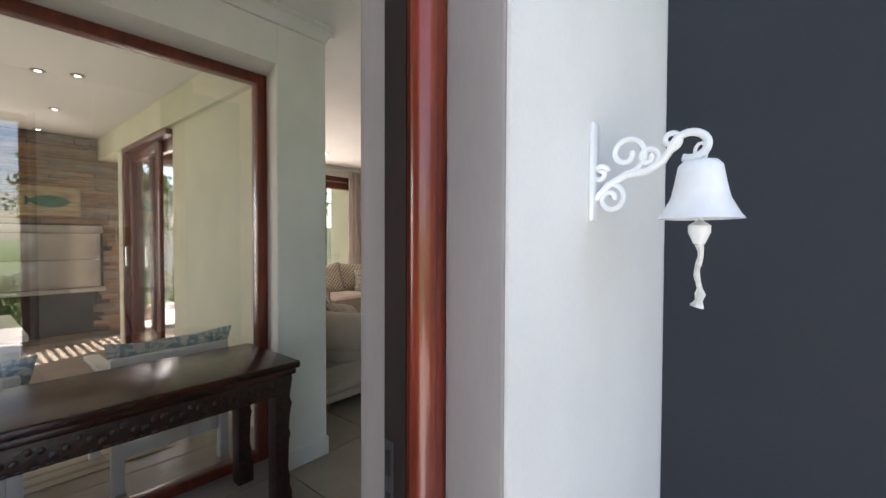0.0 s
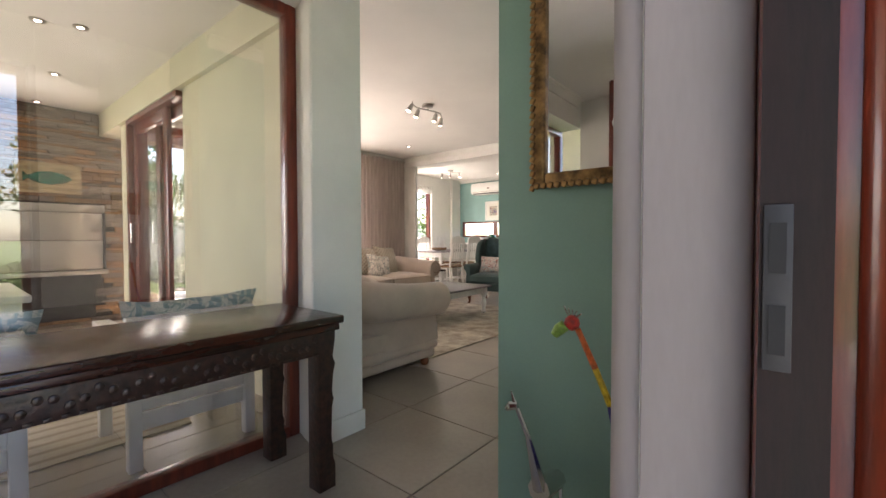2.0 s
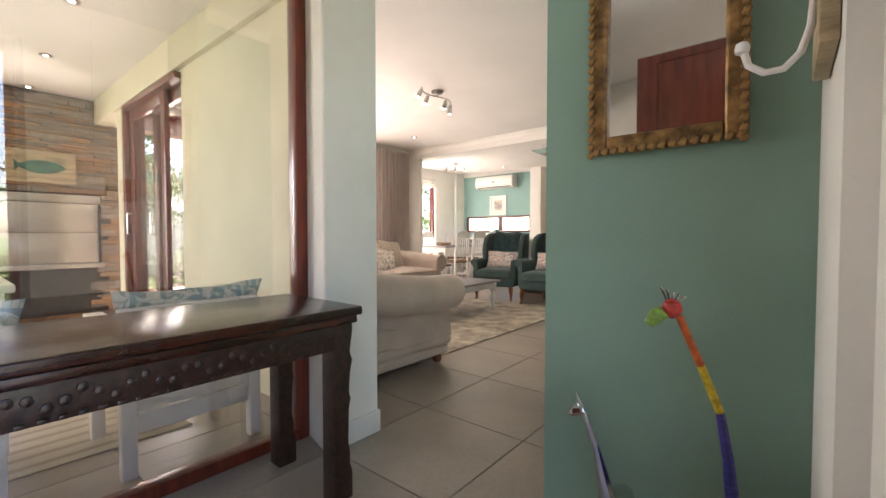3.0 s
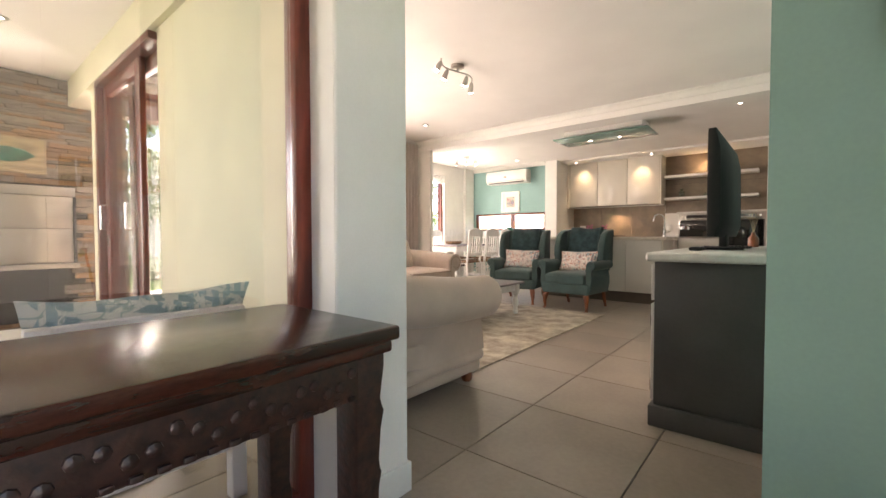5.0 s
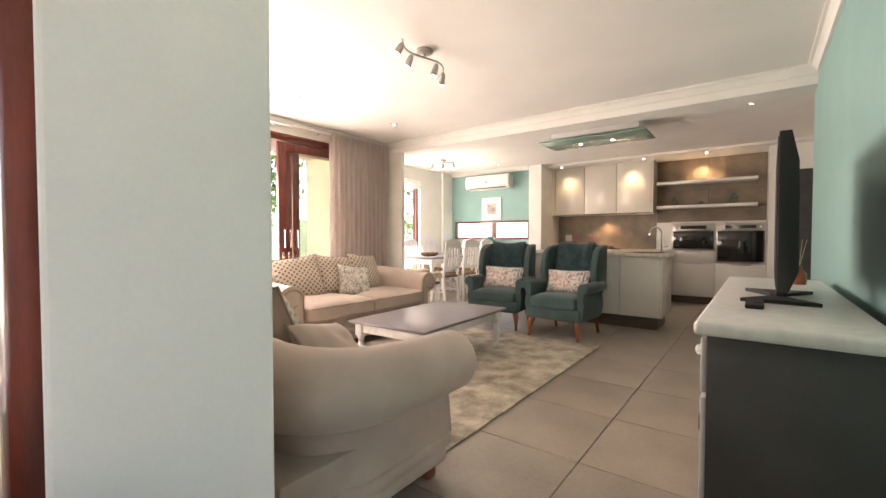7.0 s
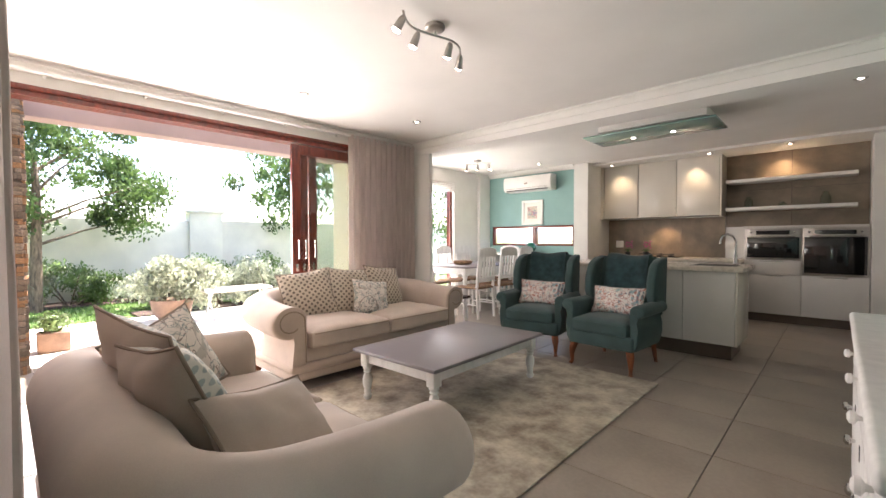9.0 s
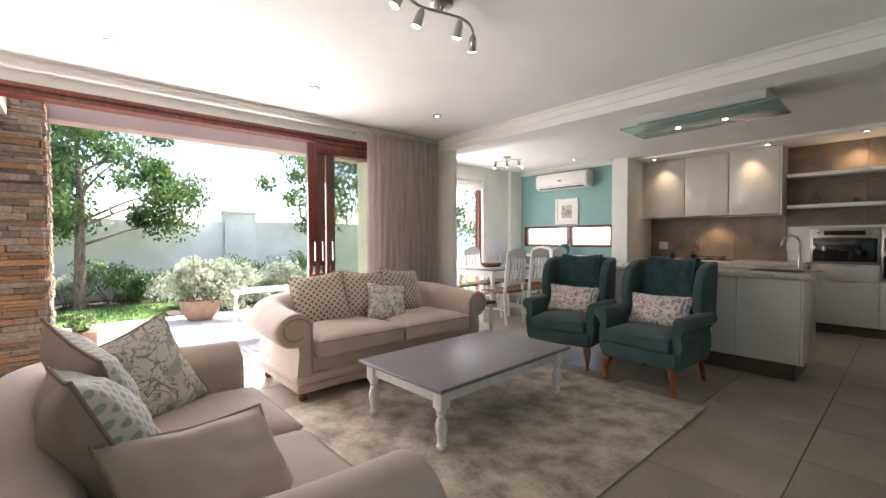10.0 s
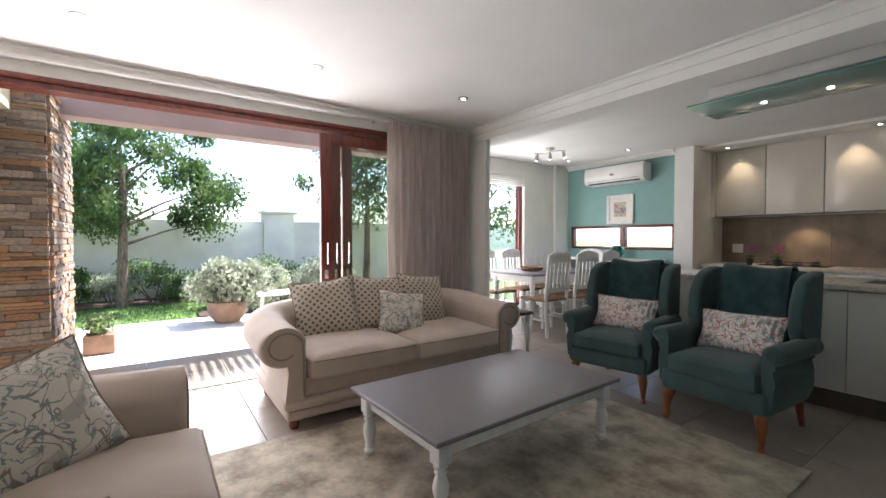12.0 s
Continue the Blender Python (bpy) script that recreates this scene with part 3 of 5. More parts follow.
structure("veranda_beam", boxes((-6.35, 2.305, 2.34, -6.10, 6.0, 2.80), bevel=0.006), "mauve", "mauve plastered beam at the veranda edge")
pg = thing("pergola", "white slatted pergola over the veranda", "pergola")
for k in range(46):
    part("slat", boxes((-6.36, 2.32 + k * 0.08, 2.801, -4.865, 2.348 + k * 0.08, 2.84)), "trim", pg)
structure("veranda_end_wall", boxes((-6.35, 6.001, 0, -4.861, 6.335, 2.80)), "cream_wall", "pale plaster wall at the veranda end")
structure("patio_end_wall", boxes((-5.8, -2.6, 0, -1.22, -2.45, 2.469)), "cream_wall", "cream wall closing the patio")


def cornice(name, a, b, side, z=ZC, label="white plaster cornice"):
    """A stepped cove between two plan points; side is the unit vector into the room."""
    prof = [(0, 0), (0, -0.075), (0.018, -0.075), (0.024, -0.05), (0.05, -0.022), (0.07, -0.018), (0.07, 0)]
    bm = bmesh.new()
    A, B, s = Vector((*a, z)), Vector((*b, z)), Vector((*side, 0))
    ra, rb = [[bm.verts.new(p + s * u + Vector((0, 0, v - 0.001))) for u, v in prof] for p in (A, B)]
    bm.faces.new(ra), bm.faces.new(rb)
    for i in range(len(prof)):
        j = (i + 1) % len(prof)
        bm.faces.new((ra[i], ra[j], rb[j], rb[i]))
    return structure(name, bm, "trim", label, 30)


cornice("cornice_west", (-4.7, 2.30), (-4.7, 6.2), (1, 0))
cornice("cornice_beam", (-4.63, 6.2), (0.015, 6.2), (0, -1))
cornice("cornice_east", (0.015, 2.0), (0.015, 6.13), (-1, 0))
cornice("cornice_south", (-4.63, 2.19), (-1.0, 2.19), (0, 1))
cornice("cornice_hall", (-0.998, -1.2), (-0.998, 2.19), (1, 0))
cornice("cornice_dining", (-5.6, 9.1), (-3.81, 9.1), (0, -1))
for nm, spec in (("baseboard_pillar", (-0.997, 1.915, 0, -0.982, 2.206, 0.105)), ("baseboard_pillar_side", (-1.2, 2.191, 0, -0.998, 2.206, 0.105)), ("baseboard_east", (-0.001, 1.97, 0, 0.014, 6.45, 0.10)), ("baseboard_sage", (0.0, 1.92, 0, 0.585, 1.934, 0.10)), ("baseboard_front", (0.578, 1.2, 0, 0.591, 1.92, 0.1)), ("baseboard_teal", (-5.6, 9.085, 0, -3.81, 9.099, 0.1))):
    structure(nm, boxes(spec, bevel=0.004), "trim", "white painted skirting board", 30)

# ---- entrance ----
door = thing("front_door", "dark red panelled front door standing open inside the hall", "door", pose(0.62, 0.13, 0))
part("leaf", boxes((-0.86, -0.045, 0.01, -0.02, 0.0, 2.06), bevel=0.003), "wood_red", door)
for zz in (0.2, 0.85, 1.5):
    part("panel", boxes((-0.74, 0.001, zz, -0.14, 0.014, zz + 0.5), bevel=0.012), "wood_red", door)
fr = thing("door_frame", "glossy red hardwood entrance frame with a strike plate", "door frame")
part("jamb", boxes((0.697, 1.118, 0, 0.765, 1.151, 2.12), bevel=0.006), "wood_red", fr)
part("jamb", boxes((0.692, 0.101, 0, 0.765, 0.14, 2.12), bevel=0.006), "wood_red", fr)
# thin dark strip that paints the shade on the jamb's inner half
part("rebate", boxes((0.699, 1.1155, 0, 0.733, 1.1175, 2.06)), "wood_rebate", fr, "dark strip painted as shade on the inner jamb")
part("bead", lathe([(0.014, 0), (0.014, 2.1)], 16, (0.757, 1.118, 0)), "wood_edge", fr, "rounded orange-brown outer edge")
part("head", boxes((0.692, 0.14, 2.07, 0.765, 1.118, 2.119)), "wood_red", fr)
part("strike_plate", boxes((0.701, 1.1135, 0.915, 0.715, 1.1152, 1.015), bevel=0.0006), "iron", fr, "worn dark steel strike plate")
for zz in (0.925, 0.974):
    part("keep", boxes((0.704, 1.1125, zz, 0.712, 1.1133, zz + 0.03)), "black", fr)

bell = thing("door_bell", "white cast-iron bell on a scrolled wall bracket", "bell", pose(0.842, 1.37, 1.27))
part("plate", boxes((0, -0.012, 0.0, 0.007, 0.012, 0.135), bevel=0.003), "bell", bell)
hookpts = [(0.006, 0, 0.030), (0.022, 0, 0.048), (0.045, 0, 0.060), (0.070, 0, 0.062), (0.090, 0, 0.074)]
hookpts += [(0.119 + 0.0185 * math.cos(radians(a)), 0, 0.089 + 0.0155 * math.sin(radians(a))) for a in range(170, -121, -15)]
part("arm", tube(hookpts, 0.0048), "bell", bell)


def scroll(cx, cz, r, turns, start, flip=1):
    return [(cx + r * (1 - 0.75 * k / 26) * math.cos(start + flip * turns * 6.28 * k / 26), 0, cz + r * (1 - 0.75 * k / 26) * math.sin(start + flip * turns * 6.28 * k / 26)) for k in range(27)]


for cx, cz, r, s0, fl in ((0.046, 0.088, 0.026, -1.6, 1), (0.072, 0.080, 0.014, -1.2, 1), (0.026, 0.030, 0.020, 1.6, -1), (0.098, 0.098, 0.012, -1.8, 1), (0.012, 0.064, 0.012, 0.3, 1)):
    part("scroll", tube(scroll(cx, cz, r, 1.3, s0, fl), 0.0035), "bell", bell)
part("link", tube([(0.13 + 0.006 * math.cos(a), 0, 0.079 + 0.011 * math.sin(a)) for a in np.linspace(0, 6.2, 14)], 0.002), "bell", bell)
part("cup", lathe([(0.004, 0.071), (0.018, 0.069), (0.0235, 0.063), (0.027, 0.043), (0.031, 0.025), (0.041, 0.006), (0.0455, 0.0), (0.041, 0.001), (0.029, 0.026), (0.021, 0.058)], 32, (0.13, 0, 0)), "bell", bell)
part("clapper", lathe([(0.003, 0.02), (0.004, -0.002), (0.012, -0.008), (0.012, -0.016), (0.006, -0.03)], 14, (0.13, 0, 0)), "bell", bell)
part("rope", tube([(0.13 + 0.002 * math.sin(k), 0.001 * math.cos(k), -0.03 - 0.0075 * k) for k in range(11)], [0.005, 0.0035, 0.003, 0.0036, 0.003, 0.0036, 0.003, 0.003, 0.006, 0.004, 0.008]), "rope", bell, "knotted white rope pull")

# ---- hall ----
gw = thing("glass_wall", "large fixed window in a dark red hardwood frame", "window")
for spec in ((-1.265, 1.901, 0.0, -1.195, 1.956, 2.145), (-1.265, -1.29, 2.09, -1.195, 1.901, 2.145), (-1.265, -1.29, 0.0, -1.195, 1.901, 0.055), (-1.265, -1.3, 0.055, -1.195, -1.23, 2.09)):
    part("window_frame", boxes(spec, bevel=0.006), "wood_red", gw)
p = part("pane", boxes((-0.003, -2.33, 0.056, 0.003, 0.799, 2.089)), "pane_wide", gw, smooth=0)
p.matrix_basis = pose(-1.231, 1.1, 0, 0, 0, -0.6)
p.visible_shadow = False
tagged(gw, kind="structure")

con = thing("console_table", "dark carved hardwood console table with a polished top", "table", pose(0, 0, 0))
part("tabletop", boxes((-1.150, 0.28, 0.660, -0.648, 1.825, 0.692), bevel=0.008, seg=3), "wood_dark", con)
part("moulding", boxes((-1.135, 0.30, 0.632, -0.662, 1.812, 0.659), bevel=0.006), "wood_dark", con)
for spec in ((-0.694, 0.36, 0.545, -0.677, 1.74, 0.631), (-1.12, 0.36, 0.545, -1.105, 1.74, 0.631), (-1.10, 1.765, 0.545, -0.70, 1.78, 0.631)):
    part("apron", boxes(spec, bevel=0.003), "wood_carved", con, "carved floral frieze")
for k in range(46):
    yy = 0.38 + k * 0.0295
    part("carving", lathe([(0.004, -0.002), (0.012, 0.0), (0.011, 0.004), (0.004, 0.007)], 8, (0, 0, 0)), "wood_carved", con).matrix_basis = pose(-0.677, yy, 0.592 + 0.016 * math.sin(k * 1.7), 0, 90, 0)
for k in range(40):
    part("bead", boxes((-0.679, 0.37 + k * 0.034, 0.547, -0.670, 0.388 + k * 0.034, 0.558), bevel=0.003), "wood_carved", con)
for lx in (-0.752, -1.122):
    for ly in (1.722, 0.33):
        prof = [(0, 0), (0.075, 0), (0.075, 0.10), (0.058, 0.13), (0.066, 0.17), (0.052, 0.21), (0.056, 0.33), (0.07, 0.36), (0.056, 0.39), (0.062, 0.46), (0.078, 0.50), (0.06, 0.53), (0.078, 0.60), (0.078, 0.632), (0, 0.632)]
        part("leg", prism([(ly + u, v) for u, v in prof], lx, lx + 0.075, "x", 0.004), "wood_carved", con)

mir = thing("wall_mirror", "mirror in an aged gilt beaded frame on the sage wall", "mirror")
W0, W1, Z0, Z1 = 0.128, 0.452, 1.14, 1.80
for spec in ((W0, 1.905, Z0, W0 + 0.042, 1.934, Z1), (W1 - 0.042, 1.905, Z0, W1, 1.934, Z1), (W0 + 0.042, 1.905, Z0, W1 - 0.042, 1.934, Z0 + 0.042), (W0 + 0.042, 1.905, Z1 - 0.042, W1 - 0.042, 1.934, Z1)):
    part("frame", boxes(spec, bevel=0.008, seg=3), "gold", mir)
rope_bits = [(W0 + 0.006, z) for z in np.arange(Z0, Z1, 0.021)] + [(W1 - 0.006, z) for z in np.arange(Z0, Z1, 0.021)] + [(x, Z0 + 0.006) for x in np.arange(W0 + 0.02, W1 - 0.01, 0.021)]
for x, z in rope_bits:
    part("rope_bead", boxes((-0.007, -0.006, -0.009, 0.007, 0.004, 0.009), bevel=0.003), "gold", mir).matrix_basis = pose(x, 1.905, z, 0, 25, 0)
part("glass", boxes((W0 + 0.04, 1.922, Z0 + 0.04, W1 - 0.04, 1.926, Z1 - 0.04)), "mirror", mir, smooth=0)

hooks = thing("coat_hook_rail", "wooden rail with white metal coat hooks", "coat hooks")
part("rail", boxes((0.541, 1.55, 1.175, 0.5615, 1.72, 1.33), bevel=0.004), "board", hooks)
for yy in (1.62,):
    part("hook", tube([(0.545, yy, 1.33), (0.540, yy, 1.28), (0.536, yy, 1.225), (0.526, yy, 1.192), (0.508, yy, 1.174), (0.486, yy, 1.174), (0.468, yy, 1.188), (0.461, yy, 1.212)], 0.005), "bell", hooks)
    part("knob", lathe([(0.002, -0.01), (0.009, -0.006), (0.010, 0.0), (0.008, 0.007), (0.002, 0.01)], 12, (0.460, yy, 1.215)), "bell", hooks)

gir = thing("beaded_giraffe", "beaded wire giraffe with an orange, yellow and blue neck", "ornament")
part("head", tube([(0.343, 1.60, 0.795), (0.352, 1.605, 0.808), (0.363, 1.61, 0.818)], [0.008, 0.013, 0.012], 10), "bead_green", gir, "green muzzle")
part("cheek", lathe([(0.003, -0.016), (0.014, -0.008), (0.016, 0), (0.013, 0.01), (0.003, 0.016)], 12, (0.374, 1.618, 0.822)), "bead_red", gir, "red head")
for k in range(5):
    part("horn", tube([(0.366 + 0.004 * k, 1.618, 0.835), (0.358 + 0.009 * k, 1.615, 0.856 - 0.003 * k)], 0.0018, 6), "chrome", gir)
part("neck", tube([(0.383, 1.625, 0.81), (0.412, 1.645, 0.73)], [0.006, 0.0065]), "bead_orange", gir, "orange beaded neck")
part("neck", tube([(0.412, 1.645, 0.73), (0.438, 1.66, 0.655)], [0.0065, 0.007]), "bead_yellow", gir, "yellow beaded neck")
part("neck", tube([(0.438, 1.66, 0.655), (0.449, 1.68, 0.57), (0.456, 1.70, 0.47), (0.46, 1.73, 0.40)], [0.007, 0.0085, 0.012, 0.028]), "bead_blue", gir, "blue beaded neck")
part("body", tube([(0.46, 1.72, 0.41), (0.46, 1.80, 0.39), (0.46, 1.86, 0.38)], [0.03, 0.05, 0.03], 12), "bead_blue", gir)
for gx, gy in ((0.44, 1.73), (0.485, 1.73), (0.44, 1.85), (0.485, 1.85)):
    part("leg", tube([(gx, gy, 0.38), (gx, gy, 0.0)], [0.012, 0.008]), "bead_yellow", gir)
bird = thing("wire_giraffe", "small silver wire giraffe ornament", "ornament")
part("head", tube([(0.17, 1.70, 0.565), (0.18, 1.705, 0.575), (0.197, 1.71, 0.578)], [0.006, 0.012, 0.009]), "chrome", bird)
part("ear", tube([(0.19, 1.71, 0.58), (0.178, 1.71, 0.612)], [0.006, 0.001]), "chrome", bird)
part("neck", tube([(0.195, 1.71, 0.572), (0.215, 1.73, 0.5), (0.235, 1.76, 0.36)], [0.006, 0.007, 0.02]), "chrome", bird)
part("body", tube([(0.235, 1.75, 0.36), (0.235, 1.86, 0.34)], [0.03, 0.025]), "chrome", bird)
for gx, gy in ((0.22, 1.76), (0.25, 1.76), (0.22, 1.85), (0.25, 1.85)):
    part("leg", tube([(gx, gy, 0.34), (gx, gy, 0.0)], 0.005), "chrome", bird)


# ---- sliding doors ----
def sliding_panel(name, label, m, w=0.75, h=2.17):
    d = thing(name, label, "sliding door", m)
    for spec in ((0, 0, 0.02, 0.10, 0.04, h), (w - 0.10, 0, 0.02, w, 0.04, h), (0.10, 0, 0.02, w - 0.10, 0.04, 0.16), (0.10, 0, h - 0.10, w - 0.10, 0.04, h)):
        part("stile", boxes(spec, bevel=0.004), "wood_red", d)
    g = part("pane", boxes((0.10, 0.017, 0.16, w - 0.10, 0.023, h - 0.10)), "pane_dark", d, smooth=0)
    g.visible_shadow = False
    part("handle", tube([(0.05, -0.005, 0.95), (0.05, -0.045, 0.96), (0.05, -0.045, 1.15), (0.05, -0.005, 1.16)], 0.008), "chrome", d, "chrome pull handle")
    part("lock", boxes((0.035, -0.006, 0.82, 0.065, -0.001, 0.90), bevel=0.002), "chrome", d)
    return tagged(d, kind="structure")


t1 = sliding_panel("terrace_door", "red hardwood sliding door slid open on its track", pose(-4.715, 4.49, 0, 0, 0, 90), 0.85)
for k, (dx, y0) in enumerate(((-0.055, 4.60), (-0.11, 4.74))):
    copy_thing(t1, pose(-4.715 + dx, y0, 0, 0, 0, 90))
th = thing("terrace_door_frame", "red hardwood door head with grooved tracks", "door frame")
for k in range(4):
    part("track", boxes((-4.86 + 0.04 * k, 2.20, 2.185, -4.835 + 0.04 * k, 5.6, 2.225)), "wood_red", th)
part("head", boxes((-4.86, 2.20, 2.225, -4.69, 5.62, 2.261), bevel=0.004), "wood_red", th)
part("jamb", boxes((-4.86, 2.20, 0, -4.70, 2.25, 2.185), bevel=0.004), "wood_red", th)
part("jamb", boxes((-4.86, 5.60, 0, -4.70, 5.62, 2.185)), "wood_red", th)
part("sill", boxes((-4.86, 2.25, 0.0, -4.70, 5.6, 0.012)), "steel", th)
tagged(th, kind="structure")
pf = thing("patio_door_frame", "red hardwood frame of the patio sliding door", "door frame")
part("jamb", boxes((-4.47, 2.03, 0, -4.40, 2.20, 2.14), bevel=0.004), "wood_red", pf)
part("head", boxes((-4.47, 2.03, 2.14, -3.08, 2.20, 2.19), bevel=0.004), "wood_red", pf)
tagged(pf, kind="structure")
sliding_panel("patio_door", "red hardwood sliding patio door, half open", pose(-4.39, 2.075, 0), 0.95, 2.14)
sliding_panel("patio_door", "red hardwood sliding patio door, half open", pose(-3.90, 2.125, 0), 0.8, 2.14)


# ---- curtains ----
def drape(name, label, a, b, z0, z1, folds, depth, m=None, seed=0):
    bm = bmesh.new()
    n, k = folds * 10, 10
    A, B = Vector(a), Vector(b)
    s = Vector((-(B - A).y, (B - A).x)).normalized()
    rows = []
    for j in range(k + 1):
        v = j / k
        row = []
        for i in range(n + 1):
            u = i / n
            ph = u * folds * 2 * math.pi + 0.9 * math.sin(5 * u + seed)
            amp = depth * (0.55 + 0.45 * v) * (0.8 + 0.4 * noise.noise((u * 9, seed, 0.0)))
            q = A + (B - A) * u + s * amp * math.sin(ph) + s * 0.01 * noise.noise((u * 12, v * 5, seed))
            row.append(bm.verts.new((q.x, q.y, z1 + (z0 - z1) * v)))
        rows.append(row)
    for r0, r1 in zip(rows, rows[1:]):
        for i in range(n):
            bm.faces.new((r0[i], r0[i + 1], r1[i + 1], r1[i]))
    bmesh.ops.solidify(bm, geom=bm.faces[:], thickness=0.004)
    c = thing(name, label, "curtain")
    part("cloth", bm, "curtain", c, smooth=80)
    return c


c1 = drape("curtain", "full-length pale linen curtain drawn to the side", (-4.60, 5.12), (-4.60, 6.12), 0.02, 2.36, 13, 0.04, seed=1)
c2 = drape("curtain", "full-length pale linen curtain behind the sofa", (-1.42, 2.362), (-2.95, 2.362), 0.02, 2.345, 12, 0.042, seed=4)
rail = thing("curtain_rail", "white curtain track fixed under the cornice", "curtain rail")
part("rail", boxes((-4.64, 2.35, 2.335, -4.60, 6.15, 2.352), bevel=0.003), "trim", rail)
for yy in np.arange(2.6, 6.0, 0.6):
    part("bracket", boxes((-4.70, yy, 2.325, -4.64, yy + 0.02, 2.35)), "trim", rail)


# ---- living room ----
def bun_foot(x, y, parent):
    part("foot", lathe([(0.02, 0), (0.032, 0.012), (0.036, 0.035), (0.028, 0.06), (0.02, 0.066)], 14, (x, y, 0)), "wood_leg", parent)


def sofa(name, label, m, W, D=0.92, seats=2):
    """A roll-arm sofa facing -y in its own space, its width along x, centred."""
    s = thing(name, label, "sofa", m)
    h = W / 2
    part("base", boxes((-h + 0.16, -D / 2 + 0.05, 0.066, h - 0.16, D / 2 - 0.03, 0.14), bevel=0.025, seg=3), "sofa", s)
    part("base_roll", boxes((-h + 0.14, -D / 2 + 0.03, 0.135, h - 0.14, D / 2 - 0.02, 0.205), bevel=0.033, seg=4), "sofa", s)
    part("body", boxes((-h + 0.17, -D / 2 + 0.06, 0.20, h - 0.17, D / 2 - 0.05, 0.33), bevel=0.02), "sofa", s)
    iw = W - 0.57
    for k in range(seats):
        x0 = -iw / 2 + k * iw / seats
        c = part("seat_cushion", pad(x0 + 0.004, -D / 2 - 0.01, 0.31, x0 + iw / seats - 0.004, D / 2 - 0.26, 0.455, 0.035, seed=k), "sofa", s)
        part("piping", boxes((x0 + 0.03, -D / 2 - 0.014, 0.43, x0 + iw / seats - 0.03, -D / 2 - 0.006, 0.438), bevel=0.003), "sofa_dark", c)
    # one rolled profile (outwards, up) swept round the seat: arm, corner, back, corner, arm
    roll = [(0.0, 0.20), (-0.004, 0.38), (0.0, 0.50)] + [(0.135 + 0.142 * math.cos(radians(a)), 0.53 + 0.125 * math.sin(radians(a))) for a in range(168, -100, -12)] + [(0.118, 0.395), (0.108, 0.33), (0.118, 0.25), (0.13, 0.20)]
    xi, yi, rc = h - 0.28, D / 2 - 0.27, 0.13
    front = -D / 2 + 0.035

    def band(stations):
        bm = bmesh.new()
        rings = []
        for x, y, nx, ny, lift, puff in stations:
            rings.append([bm.verts.new((x + nx * (0.13 + (u - 0.13) * puff), y + ny * (0.13 + (u - 0.13) * puff), 0.2 + (0.45 + (v - 0.65) * puff if v > 0.2 else 0) * lift)) for u, v in roll])
        for a, b in zip(rings, rings[1:]):
            for k in range(len(roll) - 1):
                bm.faces.new((a[k], a[k + 1], b[k + 1], b[k]))
            bm.faces.new((a[-1], a[0], b[0], b[-1]))
        bm.faces.new(rings[0]), bm.faces.new(rings[-1])
        return bm

    for sx in (-1, 1):
        st_ = [(sx * xi, front, sx, 0, 1.0, 0.86), (sx * xi, front + 0.012, sx, 0, 1.0, 0.95), (sx * xi, front + 0.035, sx, 0, 1.0, 1.0)]
        for k in range(1, 8):
            v = k / 7
            st_.append((sx * xi, front + 0.035 + (yi - rc - front - 0.035) * v, sx, 0, 1.0 + 0.06 * v * v, 1.0))
        for k in range(1, 10):
            a = radians(10 * k)
            st_.append((sx * (xi - rc + rc * math.cos(a)), yi - rc + rc * math.sin(a), sx * math.cos(a), math.sin(a), 1.06 + 0.09 * k / 9, 1.0))
        part("arm", band(st_), "sofa", s, smooth=50)
        sc = [(sx * (xi + 0.135 + 0.112 * (1 - 0.012 * k) * math.cos(radians(160 - k * 9))), front - 0.004, 0.53 + 0.098 * (1 - 0.012 * k) * math.sin(radians(160 - k * 9))) for k in range(34)]
        part("arm_piping", tube([(sx * (xi + 0.02), front - 0.003, 0.22), (sx * (xi + 0.022), front - 0.003, 0.45)] + sc, 0.005, 6), "sofa_dark", s, "piped scroll on the arm front")
    w = xi - rc
    part("backrest", band([(w - 2 * w * k / 12, yi, 0, 1, 1.15 + 0.03 * math.sin(math.pi * k / 12), 1.0) for k in range(13)]), "sofa", s, smooth=50)
    for fx in (-h + 0.22, h - 0.22):
        for fy in (-D / 2 + 0.12, D / 2 - 0.12):
            bun_foot(fx, fy, s)
    return s


SA = sofa("sofa", "beige cloth roll-arm sofa backing onto the curtain", pose(-2.19, 2.89, 0, 0, 0, 180), 1.83, 0.92)
SB = sofa("sofa", "beige cloth roll-arm sofa backing onto the open terrace", pose(-3.92, 4.77, 0, 0, 0, 90), 2.13, 0.94)


def pillow_rim(w, h, n=14, pinch=0.10):
    """The closed seam line round a pillow of that size."""
    ring = [(-1 + 2 * k / n, -1) for k in range(n)] + [(1, -1 + 2 * k / n) for k in range(n)] + [(1 - 2 * k / n, 1) for k in range(n)] + [(-1, 1 - 2 * k / n) for k in range(n + 1)]
    return [(u * (1 - pinch * (1 - abs(v) ** 1.5) * abs(u) ** 3) * w / 2, 0, v * (1 - pinch * (1 - abs(u) ** 1.5) * abs(v) ** 3) * h / 2) for u, v in ring]


def cushion(label, x, y, z, w, h, t, mat, rx=0, ry=0, rz=0, seed=0, reverse=""):
    c = thing("cushion", label, "cushion", pose(x, y, z, rx, ry, rz), "scatter cushions")
    cover = part("cover", pillow(w, h, t, seed=seed), [mat, reverse or mat], c)
    if reverse:
        for f in cover.data.polygons:
            f.material_index = 1 if f.center.y > -0.004 else 0
    part("piping", tube(pillow_rim(w, h), 0.0055, 6), "sofa_dark", c)
    return c


